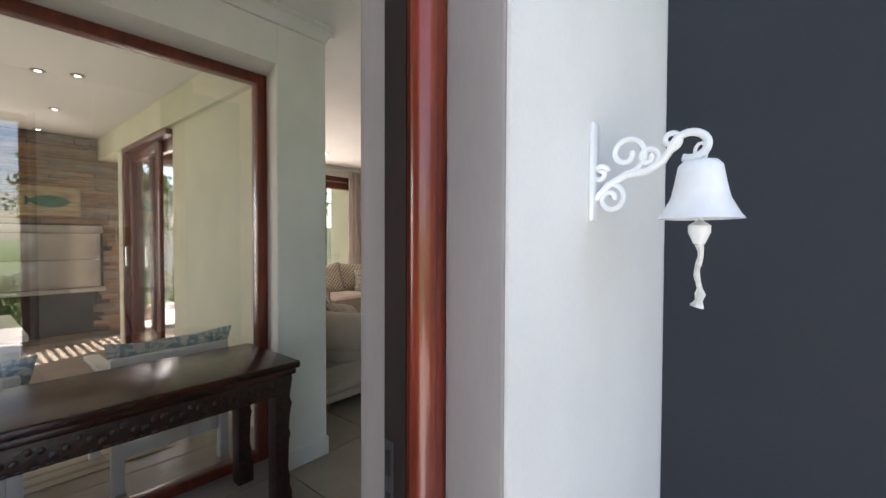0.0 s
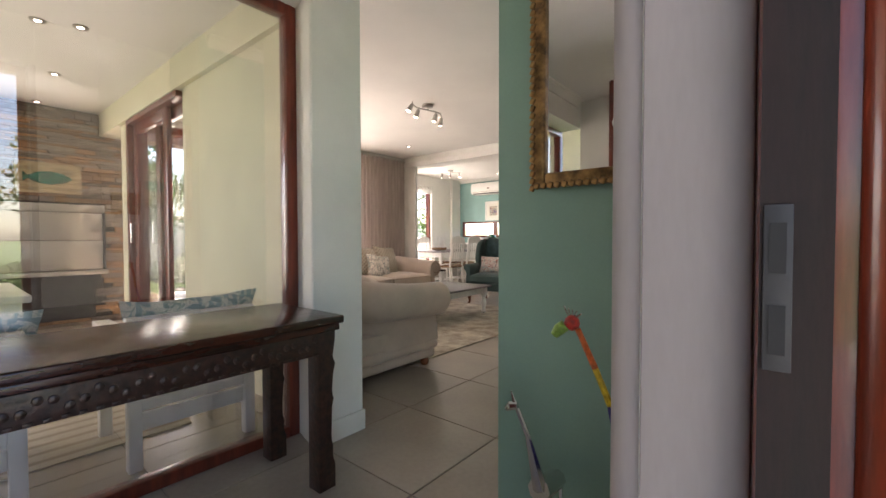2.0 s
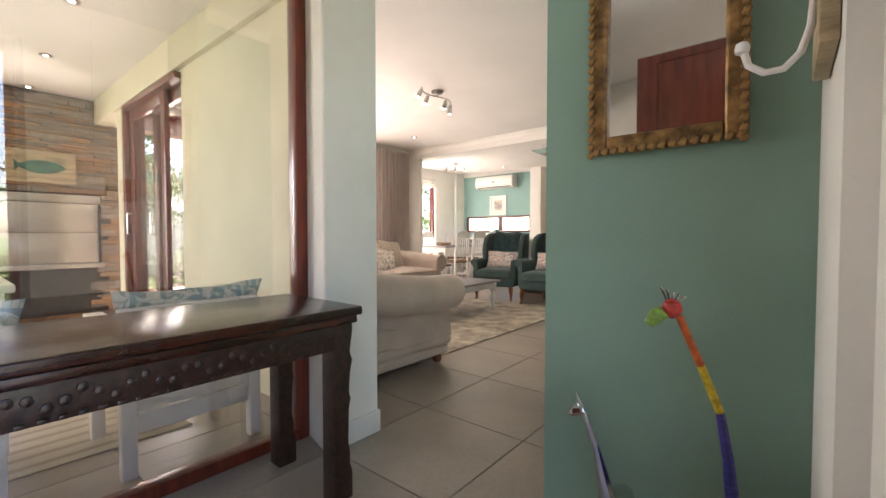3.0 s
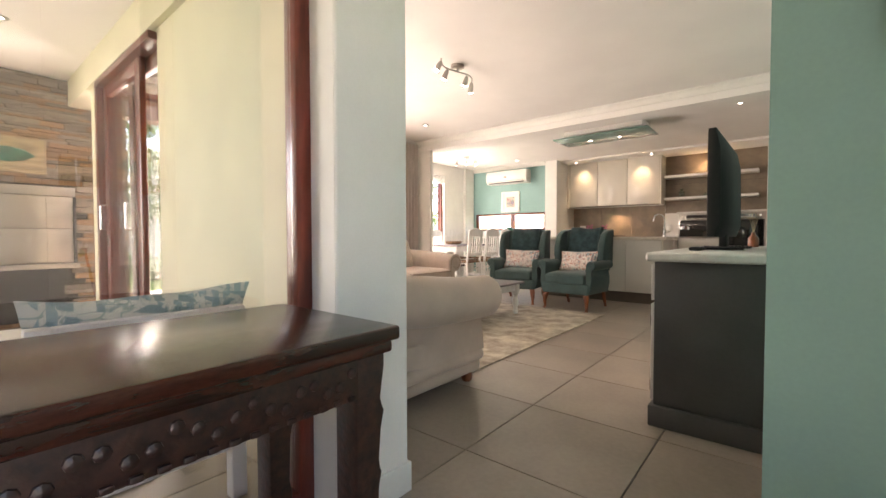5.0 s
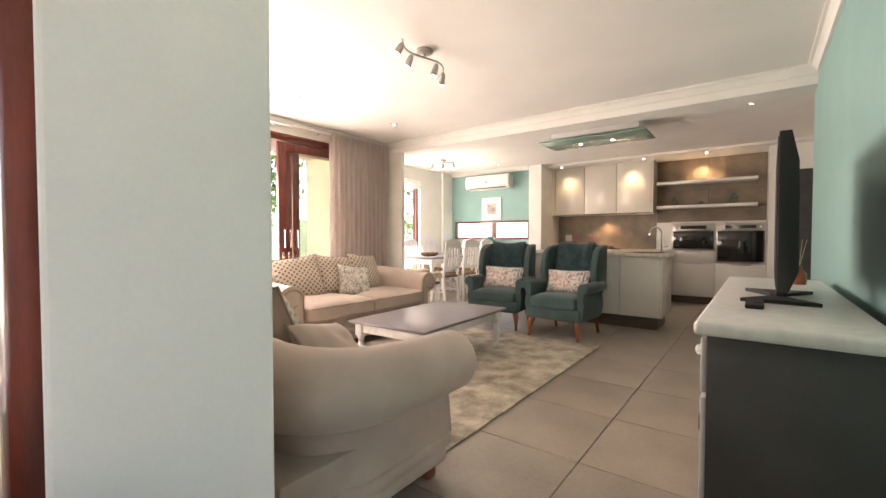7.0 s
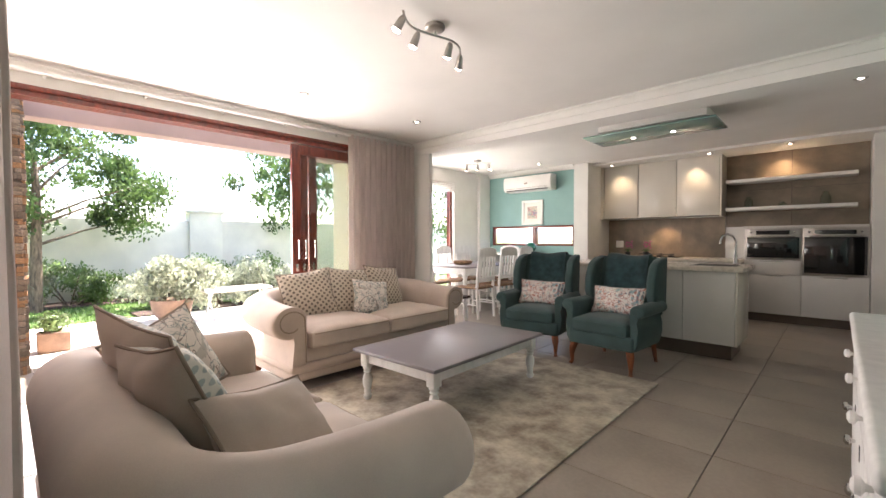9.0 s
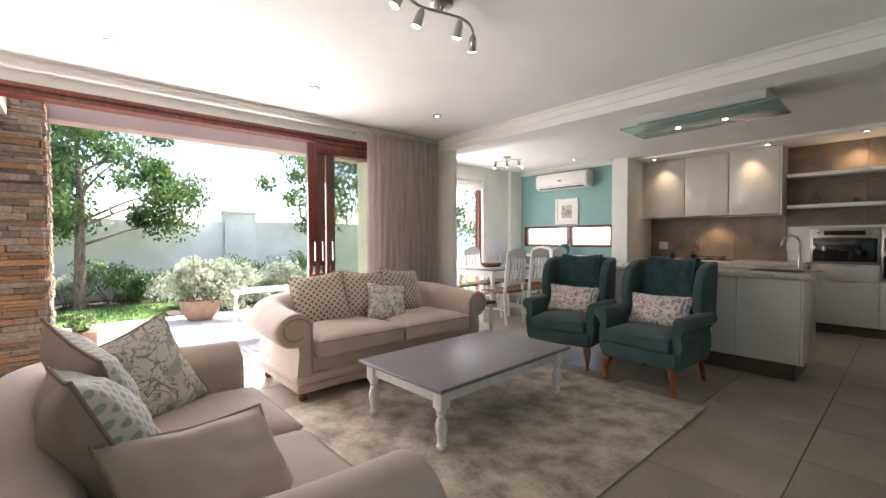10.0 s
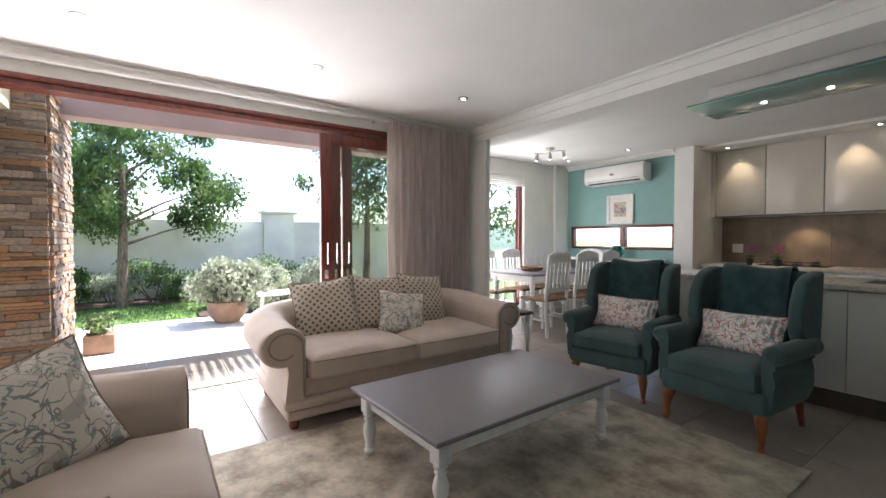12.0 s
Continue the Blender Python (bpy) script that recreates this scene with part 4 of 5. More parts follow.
for k, (yy, rot, tilt) in enumerate(((4.30, 74, -7), (4.74, 84, 4), (5.16, 97, 6))):
    cushion("beige dotted scatter cushion leaning on the sofa back", -4.06 + 0.015 * k, yy, 0.655, 0.49, 0.46, 0.17, "dotted", -20, tilt, rot, k)
cushion("pale floral scatter cushion leaning on the others", -3.86, 4.86, 0.59, 0.40, 0.37, 0.14, "floral", -24, 9, 80, 5)
cushion("grey and white floral cushion leaning in the sofa corner", -2.66, 2.88, 0.62, 0.44, 0.41, 0.15, "floral", -24, -14, 122, 6)
cushion("beige cushion with a ring-patterned front against the sofa back", -2.36, 2.74, 0.67, 0.48, 0.46, 0.17, "ringed", -20, -8, 196, 7, "sofa")
cushion("beige cushion with a ring-patterned front against the sofa back", -2.00, 2.75, 0.64, 0.50, 0.46, 0.20, "ringed", -24, 8, 186, 8, "sofa")
cushion("plain beige cushion with dark piping leaning on the others", -1.78, 2.95, 0.565, 0.48, 0.34, 0.15, "sofa", -40, 10, 118, 9)

rug = thing("area_rug", "mottled cream and taupe area rug on the tiles", "rug")
bm = boxes((-3.46, 3.08, 0.0045, -1.55, 5.93, 0.016), bevel=0.004)
part("carpet", bm, "rug", rug)

ct = thing("coffee_table", "white coffee table with turned legs and grey top", "table", pose(-2.67, 4.76, 0.016, 0, 0, 2))
part("tabletop", boxes((-0.40, -0.66, 0.345, 0.40, 0.66, 0.368), bevel=0.006, seg=3), "grey_top", ct, "grey painted top")
for spec in ((-0.34, -0.60, 0.265, -0.32, 0.60, 0.344), (0.32, -0.60, 0.265, 0.34, 0.60, 0.344), (-0.32, -0.60, 0.265, 0.32, -0.58, 0.344), (-0.32, 0.58, 0.265, 0.32, 0.60, 0.344)):
    part("apron", boxes(spec, bevel=0.002), "white_wood", ct)
TURN = [(0.016, 0), (0.027, 0.012), (0.030, 0.03), (0.020, 0.045), (0.026, 0.055), (0.022, 0.07), (0.033, 0.11), (0.036, 0.14), (0.028, 0.175), (0.018, 0.19), (0.03, 0.20), (0.022, 0.212), (0.033, 0.225), (0.03, 0.24)]
for lx in (-0.325, 0.325):
    for ly in (-0.585, 0.585):
        lg = part("leg", lathe(TURN, 18, (lx, ly, 0)), "white_wood", ct)
        part("block", boxes((lx - 0.034, ly - 0.034, 0.238, lx + 0.034, ly + 0.034, 0.344), bevel=0.003), "white_wood", lg)


def wing_chair(m):
    """A wingback armchair facing -y."""
    c = thing("wing_armchair", "dark green wingback armchair with a teal throw over its back", "armchair", m, "green wing chairs")
    part("seat_frame", boxes((-0.30, -0.33, 0.20, 0.30, 0.28, 0.33), bevel=0.025, seg=3), "green_cloth", c)
    s = part("seat_cushion", pad(-0.255, -0.35, 0.32, 0.255, 0.20, 0.44, 0.03), "green_cloth", c)
    part("piping", boxes((-0.22, -0.353, 0.415, 0.22, -0.346, 0.423), bevel=0.003), "green_cloth", s)
    back = [(0.15, 0.33), (0.19, 0.6), (0.25, 0.93), (0.29, 0.985), (0.35, 0.98), (0.37, 0.92), (0.31, 0.5), (0.28, 0.2), (0.18, 0.2)]
    part("backrest", prism(back, -0.27, 0.27, "x", 0.03, 3), "green_cloth", c)
    for sx in (-1, 1):
        wing = [(0.31, 0.50), (0.20, 0.52), (0.06, 0.58), (0.02, 0.66), (0.04, 0.80), (0.10, 0.92), (0.20, 0.97), (0.34, 0.985)]
        a, b = sorted((sx * 0.255, sx * 0.335))
        part("wing", prism(wing, a, b, "x", 0.022, 3), "green_cloth", c)
        cx = sx * 0.318
        prof = [(sx * 0.262, 0.22), (sx * 0.262, 0.52)] + [(cx + sx * 0.060 * math.cos(radians(t)), 0.545 + 0.055 * math.sin(radians(t))) for t in range(160, -110, -15)] + [(sx * 0.318, 0.46), (sx * 0.332, 0.39), (sx * 0.338, 0.33), (sx * 0.322, 0.26), (sx * 0.305, 0.21)]
        part("arm", prism(prof, -0.31, 0.22, "y", 0.018, 3), "green_cloth", c)
        part("arm_scroll", tube([(cx + sx * 0.042 * (1 - 0.8 * k / 24) * math.cos(k * 0.4), -0.313, 0.545 + 0.038 * (1 - 0.8 * k / 24) * math.sin(k * 0.4)) for k in range(25)], 0.004, 6), "green_cloth", c)
        part("leg", tube([(sx * 0.25, -0.27, 0.215), (sx * 0.268, -0.30, 0.15), (sx * 0.272, -0.305, 0.09), (sx * 0.27, -0.30, 0.03), (sx * 0.278, -0.32, 0.0)], [0.034, 0.032, 0.022, 0.015, 0.02], 10), "wood_leg", c, "curved orange-brown leg")
        part("leg", tube([(sx * 0.25, 0.23, 0.21), (sx * 0.25, 0.26, 0.1), (sx * 0.25, 0.30, 0.0)], [0.025, 0.02, 0.016], 8), "wood_leg", c)
    return c


wc = wing_chair(pose(-2.03, 6.30, 0, 0, 0, -4))
copy_thing(wc, pose(-2.86, 6.36, 0, 0, 0, 10))
for x, y, rz, sd in ((-2.03, 6.30, -4, 1), (-2.86, 6.36, 10, 2)):
    m = pose(x, y, 0, 0, 0, rz)
    th_ = thing("throw_blanket", "folded teal fleece throw over the chair back", "blanket", m)
    bm = bmesh.new()
    path = [(0.165, 0.64), (0.19, 0.74), (0.215, 0.86), (0.235, 0.945), (0.27, 1.0), (0.33, 1.005), (0.385, 0.96), (0.385, 0.85), (0.375, 0.7)]
    cols = []
    for i in range(17):
        u = i / 16
        cols.append([bm.verts.new((-0.20 + 0.40 * u + 0.012 * noise.noise((v * 4, u * 3, sd)), p_ - 0.012 + 0.02 * noise.noise((u * 5, v * 3, sd)), v + 0.012 * math.sin(u * 6 + sd))) for p_, v in path])
    for a, b in zip(cols, cols[1:]):
        for k in range(len(path) - 1):
            bm.faces.new((a[k], a[k + 1], b[k + 1], b[k]))
    bmesh.ops.solidify(bm, geom=bm.faces[:], thickness=0.018)
    part("cloth", bm, "throw", th_, smooth=80)
    cu = thing("cushion", "oblong coral-print cushion on the armchair seat", "cushion", m @ pose(0, 0.05, 0.575, -18, 2 * sd - 3, 0), "armchair cushions")
    part("cover", pillow(0.52, 0.28, 0.13, seed=10 + sd), "floral_red", cu)
    part("piping", tube(pillow_rim(0.52, 0.28), 0.004, 6), "green_cloth", cu)

tvu = thing("tv_unit", "charcoal and white painted sideboard under the television", "sideboard")
part("body", boxes((-0.455, 3.295, 0.10, -0.04, 5.04, 0.775), bevel=0.004), "grey_side", tvu)
part("plinth", boxes((-0.475, 3.275, 0.0, -0.04, 5.06, 0.10), bevel=0.008), "grey_side", tvu)
part("top", boxes((-0.487, 3.255, 0.776, -0.035, 5.08, 0.818), bevel=0.014, seg=4), "white_wood", tvu, "white painted top with rounded edge")
for k in range(4):
    y0 = 3.31 + k * 0.432
    d = part("drawer", boxes((-0.472, y0, 0.59, -0.456, y0 + 0.42, 0.76), bevel=0.004), "white_wood", tvu, "white drawer front")
    part("knob", lathe([(0.006, 0), (0.008, 0.012), (0.018, 0.018), (0.018, 0.028), (0.008, 0.034)], 14), "white_wood", d, "white round knob").matrix_basis = pose(-0.472, y0 + 0.21, 0.675, 0, -90, 0)
    d = part("door", boxes((-0.472, y0, 0.115, -0.456, y0 + 0.42, 0.575), bevel=0.004), "white_wood", tvu, "white door front")
    part("hinge", boxes((-0.474, y0 + 0.002, 0.47, -0.466, y0 + 0.01, 0.52)), "iron", d)
    part("hinge", boxes((-0.474, y0 + 0.002, 0.16, -0.466, y0 + 0.01, 0.21)), "iron", d)
    part("knob", lathe([(0.006, 0), (0.008, 0.012), (0.018, 0.018), (0.018, 0.028), (0.008, 0.034)], 14), "chrome", d, "metal knob").matrix_basis = pose(-0.472, y0 + 0.38, 0.40, 0, -90, 0)
tv = thing("television", "black flat-screen television on a low foot", "television", pose(-0.265, 4.02, 0.819, 0, 0, -1))
part("screen", prism([(-0.012, 0.07), (-0.012, 0.60), (0.02, 0.60), (0.04, 0.50), (0.045, 0.14), (0.02, 0.07)], -0.45, 0.45, "y", 0.004), "black", tv)
part("glass", boxes((-0.0155, -0.435, 0.085, -0.0125, 0.435, 0.585)), "black", tv)
part("stand", prism([(-0.12, -0.20), (0.12, -0.22), (0.02, -0.05), (0.02, 0.05), (0.12, 0.22), (-0.12, 0.20), (-0.03, 0.05), (-0.03, -0.05)], 0.0, 0.014, "z"), "black", tv)
part("neck", boxes((-0.01, -0.06, 0.012, 0.025, 0.06, 0.09), bevel=0.004), "black", tv)
rem = thing("remote_control", "black remote control on the sideboard top", "remote")
part("body", boxes((-0.37, 3.62, 0.8185, -0.315, 3.80, 0.836), bevel=0.006), "black", rem)
vs = thing("reed_vase", "small brown glass diffuser with reeds", "ornament", pose(-0.16, 4.74, 0.818))
part("bottle", lathe([(0.03, 0), (0.032, 0.01), (0.032, 0.06), (0.012, 0.085), (0.012, 0.10)], 14), "wood_leg", vs)
for k in range(4):
    part("reed", tube([(0, 0, 0.09), (0.02 * (k - 1.5), 0.015 * (k % 2), 0.24)], 0.0015, 5), "board", vs)
so = thing("wall_socket", "white double wall socket low on the teal wall", "socket")
part("plate", boxes((0.006, 2.95, 0.28, 0.0149, 3.10, 0.36), bevel=0.003), "trim", so)
part("plug", boxes((-0.03, 2.97, 0.30, 0.006, 3.02, 0.35), bevel=0.006), "trim", so)


def spot_lamp(name, label, m, n=4, bar=0.62):
    s = thing(name, label, "spotlight", m)
    part("base", lathe([(0.06, 0), (0.06, -0.02), (0.045, -0.03)], 24), "steel", s)
    pts = [(0.055 * math.sin(6.28 * (k / 24 - 0.5)), bar * (k / 24 - 0.5), -0.055) for k in range(25)]
    part("bar", tube(pts, 0.007), "steel", s)
    part("stem", tube([(0, 0, -0.03), (0, 0, -0.055)], 0.008), "steel", s)
    for k in range(n):
        i = round(24 * (k + 0.15) / (n - 0.7))
        q = pts[min(i, 24)]
        h_ = part("head", lathe([(0.012, 0.0), (0.02, -0.02), (0.024, -0.07), (0.026, -0.085)], 16), "steel", s, "brushed steel spot head")
        h_.matrix_basis = pose(q[0], q[1], q[2] - 0.012, -18 + 14 * k, 24, 0)
        part("bulb", lathe([(0.021, -0.07), (0.022, -0.088), (0.01, -0.094)], 14), "lamp", h_, "lit bulb")
    return s


spot_lamp("ceiling_spotlight", "curved steel ceiling bar with four lit spots", pose(-2.28, 4.16, ZC, 0, 0, 12))
spot_lamp("ceiling_spotlight", "small steel ceiling bar with three spots", pose(-4.75, 7.65, ZC, 0, 0, -60), 3, 0.42)


def downlight(x, y, z=ZC, lit=True):
    d = thing("downlight", "small round recessed ceiling downlight", "downlight", pose(x, y, z), "ceiling downlights")
    part("rim", lathe([(0.045, 0.0), (0.045, -0.006), (0.03, -0.007)], 22), "steel", d)
    part("bulb", lathe([(0.019, -0.004), (0.019, -0.0085), (0.004, -0.009)], 18), "spot", d)


for x, y in ((-3.965, 2.895), (-3.90, 4.195), (-3.83, 5.46), (-0.42, 7.05), (-4.2, 8.6), (-5.2, 8.6)):
    downlight(x, y)
for x, y in ((-3.3, 9.42), (-1.9, 9.42), (-1.0, 9.42)):
    downlight(x, y, 2.384)
for x, y in ((-3.1, 1.46), (-4.35, 1.49), (-5.5, 1.5), (-3.2, 1.255), (-2.0, 1.3)):
    downlight(x, y, 2.469)


# ---- kitchen ----
def handle(x, y, z, parent, w=0.14):
    part("handle", boxes((x - w / 2, y - 0.014, z, x + w / 2, y - 0.001, z + 0.008), bevel=0.002), "chrome", parent, "slim steel edge handle")


isl = thing("kitchen_island", "cream gloss kitchen island with a brown plinth", "cabinet")
part("body", boxes((-2.95, 7.03, 0.15, -1.215, 7.65, 0.845), bevel=0.002), "cab_white", isl)
part("plinth", boxes((-2.90, 7.09, 0.0, -1.25, 7.60, 0.149)), "plinth", isl, "recessed brown plinth")
for k in range(4):
    x1 = -1.216 - k * 0.432
    part("door", boxes((x1 - 0.427, 7.012, 0.155, x1, 7.029, 0.84), bevel=0.002), "cab_white", isl)
part("end_panel", boxes((-1.214, 7.02, 0.15, -1.196, 7.66, 0.845), bevel=0.001), "cabinet", isl)
wt = thing("island_worktop", "pale stone worktop on the island with a steel sink", "worktop")
part("slab", boxes((-2.98, 6.985, 0.846, -1.15, 7.70, 0.886), bevel=0.004), "worktop", wt)
part("sink", boxes((-1.62, 7.16, 0.8865, -1.22, 7.52, 0.889), bevel=0.001), "steel", wt, "undermounted steel sink rim")
part("sink_bowl", boxes((-1.60, 7.18, 0.8892, -1.24, 7.50, 0.8900)), "iron", wt)
tap = thing("kitchen_tap", "tall chrome swan-neck mixer tap", "tap", pose(-1.30, 7.58, 0.886))
part("body", lathe([(0.026, 0), (0.026, 0.012), (0.018, 0.02), (0.018, 0.10)], 16), "chrome", tap)
part("spout", tube([(0, 0, 0.09), (0, 0, 0.25), (-0.02, -0.02, 0.295), (-0.06, -0.05, 0.315), (-0.10, -0.08, 0.295), (-0.115, -0.095, 0.25), (-0.117, -0.097, 0.215)], 0.011, 12), "chrome", tap)
part("lever", tube([(0.015, 0, 0.06), (0.07, 0, 0.075)], 0.006), "chrome", tap)

bc = thing("base_cabinet", "cream gloss base cabinets under the hob", "cabinet")
part("body", boxes((-3.555, 9.33, 0.12, -1.50, 9.955, 0.82)), "cab_white", bc)
part("plinth", boxes((-3.555, 9.38, 0.0, -1.50, 9.955, 0.119)), "plinth", bc)
for k in range(3):
    x0 = -3.55 + k * 0.685
    for z0, z1 in ((0.68, 0.815), (0.40, 0.67), (0.125, 0.39)):
        d = part("drawer", boxes((x0, 9.312, z0, x0 + 0.68, 9.329, z1), bevel=0.002), "cab_white", bc)
        handle(x0 + 0.34, 9.312, z1 - 0.012, d)
wt2 = thing("back_worktop", "pale stone worktop along the back wall", "worktop")
part("slab", boxes((-3.558, 9.28, 0.821, -1.50, 9.955, 0.861), bevel=0.004), "worktop", wt2)
hob = thing("gas_hob", "black gas hob with iron pan supports", "hob")
part("plate", boxes((-2.95, 9.45, 0.862, -2.30, 9.85, 0.872), bevel=0.003), "oven_glass", hob)
for hx in (-2.80, -2.62, -2.45):
    part("burner", lathe([(0.04, 0), (0.04, 0.015), (0.02, 0.022)], 14, (hx, 9.62, 0.872)), "iron", hob)
    part("pan_support", tube([(hx - 0.08, 9.5, 0.873), (hx - 0.08, 9.5, 0.91), (hx + 0.08, 9.5, 0.91), (hx + 0.08, 9.5, 0.873)], 0.006, 6), "iron", hob)
    part("pan_support", tube([(hx, 9.47, 0.91), (hx, 9.78, 0.91)], 0.006, 6), "iron", hob)
for x, y in ((-3.02, 9.38), (-2.74, 9.38)):
    o = thing("potted_orchid", "pink orchid in a small dark pot", "plant", pose(x, y, 0.861))
    part("pot", lathe([(0.028, 0), (0.042, 0.075), (0.045, 0.085)], 16), "iron", o)
    for k in range(4):
        a = k * 1.6
        part("leaf", tube([(0, 0, 0.08), (0.03 * math.cos(a), 0.03 * math.sin(a), 0.12), (0.07 * math.cos(a), 0.07 * math.sin(a), 0.10)], [0.006, 0.012, 0.002], 6), "stem", o)
    part("stem", tube([(0, 0, 0.08), (0.005, 0, 0.17), (0.02, 0.0, 0.22)], 0.003, 6), "stem", o)
    for k in range(9):
        q = (0.02 + 0.045 * math.cos(k * 2.4), 0.035 * math.sin(k * 2.4), 0.15 + 0.012 * k)
        part("flower", lathe([(0.003, -0.008), (0.022, 0.0), (0.014, 0.012), (0.003, 0.014)], 8, q), "pink", o)

for k in range(3):
    x0 = -3.50 + k * 0.567
    wcab = thing("wall_cabinet", "cream gloss wall cabinet over the worktop", "cabinet", None, "kitchen wall cabinets")
    part("body", boxes((x0, 9.62, 1.50, x0 + 0.560, 9.955, 2.384), bevel=0.001), "cabinet", wcab)
    d = part("door", boxes((x0 + 0.002, 9.60, 1.505, x0 + 0.558, 9.619, 2.355), bevel=0.002), "cabinet", wcab)
    handle(x0 + 0.28, 9.60, 1.498, d, 0.2)
rail2 = thing("pelmet", "cream end panels and light pelmet of the wall cabinets", "trim")
part("panel", boxes((-3.557, 9.58, 1.49, -3.503, 9.95, 2.384)), "cabinet", rail2)
part("panel", boxes((-1.798, 9.585, 1.485, -1.775, 9.95, 2.384)), "cabinet", rail2)
for x in (-3.2, -2.1):
    L = new("cabinet_spot", bpy.data.lights.new("cabinet_spot", "SPOT"))
    L.data.energy, L.data.spot_size, L.data.spot_blend, L.data.color, L.data.shadow_soft_size = 2.3, radians(75), 0.7, (1, 0.78, 0.5), 0.03
    L.matrix_world = look((x, 9.44, 2.36), (x, 9.60, 1.6))
for x, y, z, e in ((-2.6, 9.75, 1.48, 3.0), (-1.1, 9.80, 2.37, 4.0)):
    L = new("under_cabinet_spot", bpy.data.lights.new("under_cabinet_spot", "SPOT"))
    L.data.energy, L.data.spot_size, L.data.spot_blend, L.data.color, L.data.shadow_soft_size = e, radians(110), 0.8, (1, 0.72, 0.42), 0.03
    L.matrix_world = look((x, y, z), (x, y + 0.05, 0.5))

for k, zz in enumerate((1.60, 2.0)):
    sh = thing("wall_shelf", "thick white floating shelf on the tiled wall", "shelf", None, "kitchen shelves")
    part("board", boxes((-1.74, 9.66, zz - 0.045, -0.36, 9.945, zz), bevel=0.003), "trim", sh)
for x, r, h, zz in ((-1.48, 0.05, 0.15, 1.6), (-1.10, 0.045, 0.06, 1.6), (-0.66, 0.055, 0.17, 1.6)):
    j = thing("glass_jar", "clear glass jar standing on the shelf", "jar", pose(x, 9.79, zz))
    part("jar", lathe([(r, 0.002), (r, h * 0.6), (r * 0.5, h * 0.8), (r * 0.55, h)], 18), "jar", j)

tall = thing("oven_housing", "white tall unit holding a microwave and an oven", "cabinet")
part("body", boxes((-1.498, 9.62, 0.12, -0.245, 9.955, 1.30), bevel=0.001), "cab_white", tall)
part("plinth", boxes((-1.498, 9.66, 0, -0.245, 9.955, 0.119)), "plinth", tall)
part("top", boxes((-1.51, 9.58, 1.301, -0.245, 9.955, 1.325)), "cab_white", tall)
for x0, x1, z0, z1 in ((-1.49, -0.885, 0.125, 0.655), (-1.49, -0.885, 0.665, 0.85), (-0.875, -0.25, 0.125, 0.655)):
    d = part("door", boxes((x0, 9.60, z0, x1, 9.619, z1), bevel=0.002), "cab_white", tall)
    handle((x0 + x1) / 2, 9.60, z1 - 0.012, d, 0.25)
for nm, lab, x0, x1, z0, z1 in (("microwave_oven", "built-in steel microwave with a dark glass door", -1.485, -0.885, 0.86, 1.29), ("oven", "built-in steel oven with a dark glass door", -0.875, -0.25, 0.67, 1.29)):
    ov = thing(nm, lab, "oven")
    part("front", boxes((x0, 9.595, z0, x1, 9.6185, z1), bevel=0.003), "steel", ov)
    part("window", boxes((x0 + 0.02, 9.588, z0 + 0.03, x1 - 0.02, 9.5945, z1 - 0.12), bevel=0.002), "oven_glass", ov)
    part("display", boxes((x0 + 0.12, 9.590, z1 - 0.085, x1 - 0.12, 9.5945, z1 - 0.03)), "oven_glass", ov)
    part("handle", tube([(x0 + 0.06, 9.585, z1 - 0.105), (x0 + 0.06, 9.565, z1 - 0.105), (x1 - 0.06, 9.565, z1 - 0.105), (x1 - 0.06, 9.585, z1 - 0.105)], 0.007), "chrome", ov)
    for kx in (x0 + 0.07, x1 - 0.07):
        part("knob", lathe([(0.016, 0), (0.014, 0.02)], 12), "chrome", ov).matrix_basis = pose(kx, 9.594, z1 - 0.055, 90, 0, 0)
fridge = thing("fridge", "tall steel and black fridge beside the kitchen wall", "fridge")
part("body", boxes((-0.03, 7.5, 0.02, 0.54, 8.25, 1.78), bevel=0.01), "iron", fridge)
part("door", boxes((-0.075, 7.505, 0.05, -0.032, 8.245, 1.775), bevel=0.012, seg=3), "steel", fridge)
part("handle", tube([(-0.08, 7.57, 0.8), (-0.12, 7.57, 0.83), (-0.12, 7.57, 1.5), (-0.08, 7.57, 1.53)], 0.01), "chrome", fridge)
for x0 in (-3.42, -1.78):
    so2 = thing("wall_socket", "white wall socket on the tiled splashback", "socket")
    part("plate", boxes((x0, 9.935, 1.0, x0 + 0.13, 9.944, 1.12), bevel=0.003), "trim", so2)
    part("switch", boxes((x0 + 0.03, 9.93, 1.05, x0 + 0.06, 9.9345, 1.09), bevel=0.001), "trim", so2)

hd = thing("extractor_hood", "flat teal glass ceiling extractor hood with two lit spots", "extractor hood")
part("box", boxes((-2.50, 6.98, 2.33, -1.45, 7.38, 2.419), bevel=0.003), "ceiling", hd, "white ceiling box")
part("panel", boxes((-2.63, 6.88, 2.275, -1.36, 7.45, 2.292), bevel=0.003), "hood_glass", hd, "frosted teal glass panel")
for x in (-2.2, -1.8):
    part("spot", lathe([(0.02, 2.2749), (0.02, 2.270), (0.012, 2.269)], 16, (x, 7.22, 0)), "spot", hd)
    part("hanger", tube([(x, 7.2, 2.29), (x, 7.2, 2.335)], 0.006), "chrome", hd)

# ---- dining corner ----
dt = thing("dining_table", "white dining table with turned legs", "table", pose(-4.98, 7.80, 0))
part("tabletop", boxes((-0.42, -0.68, 0.715, 0.42, 0.68, 0.745), bevel=0.006), "grey_top", dt, "pale grey painted top")
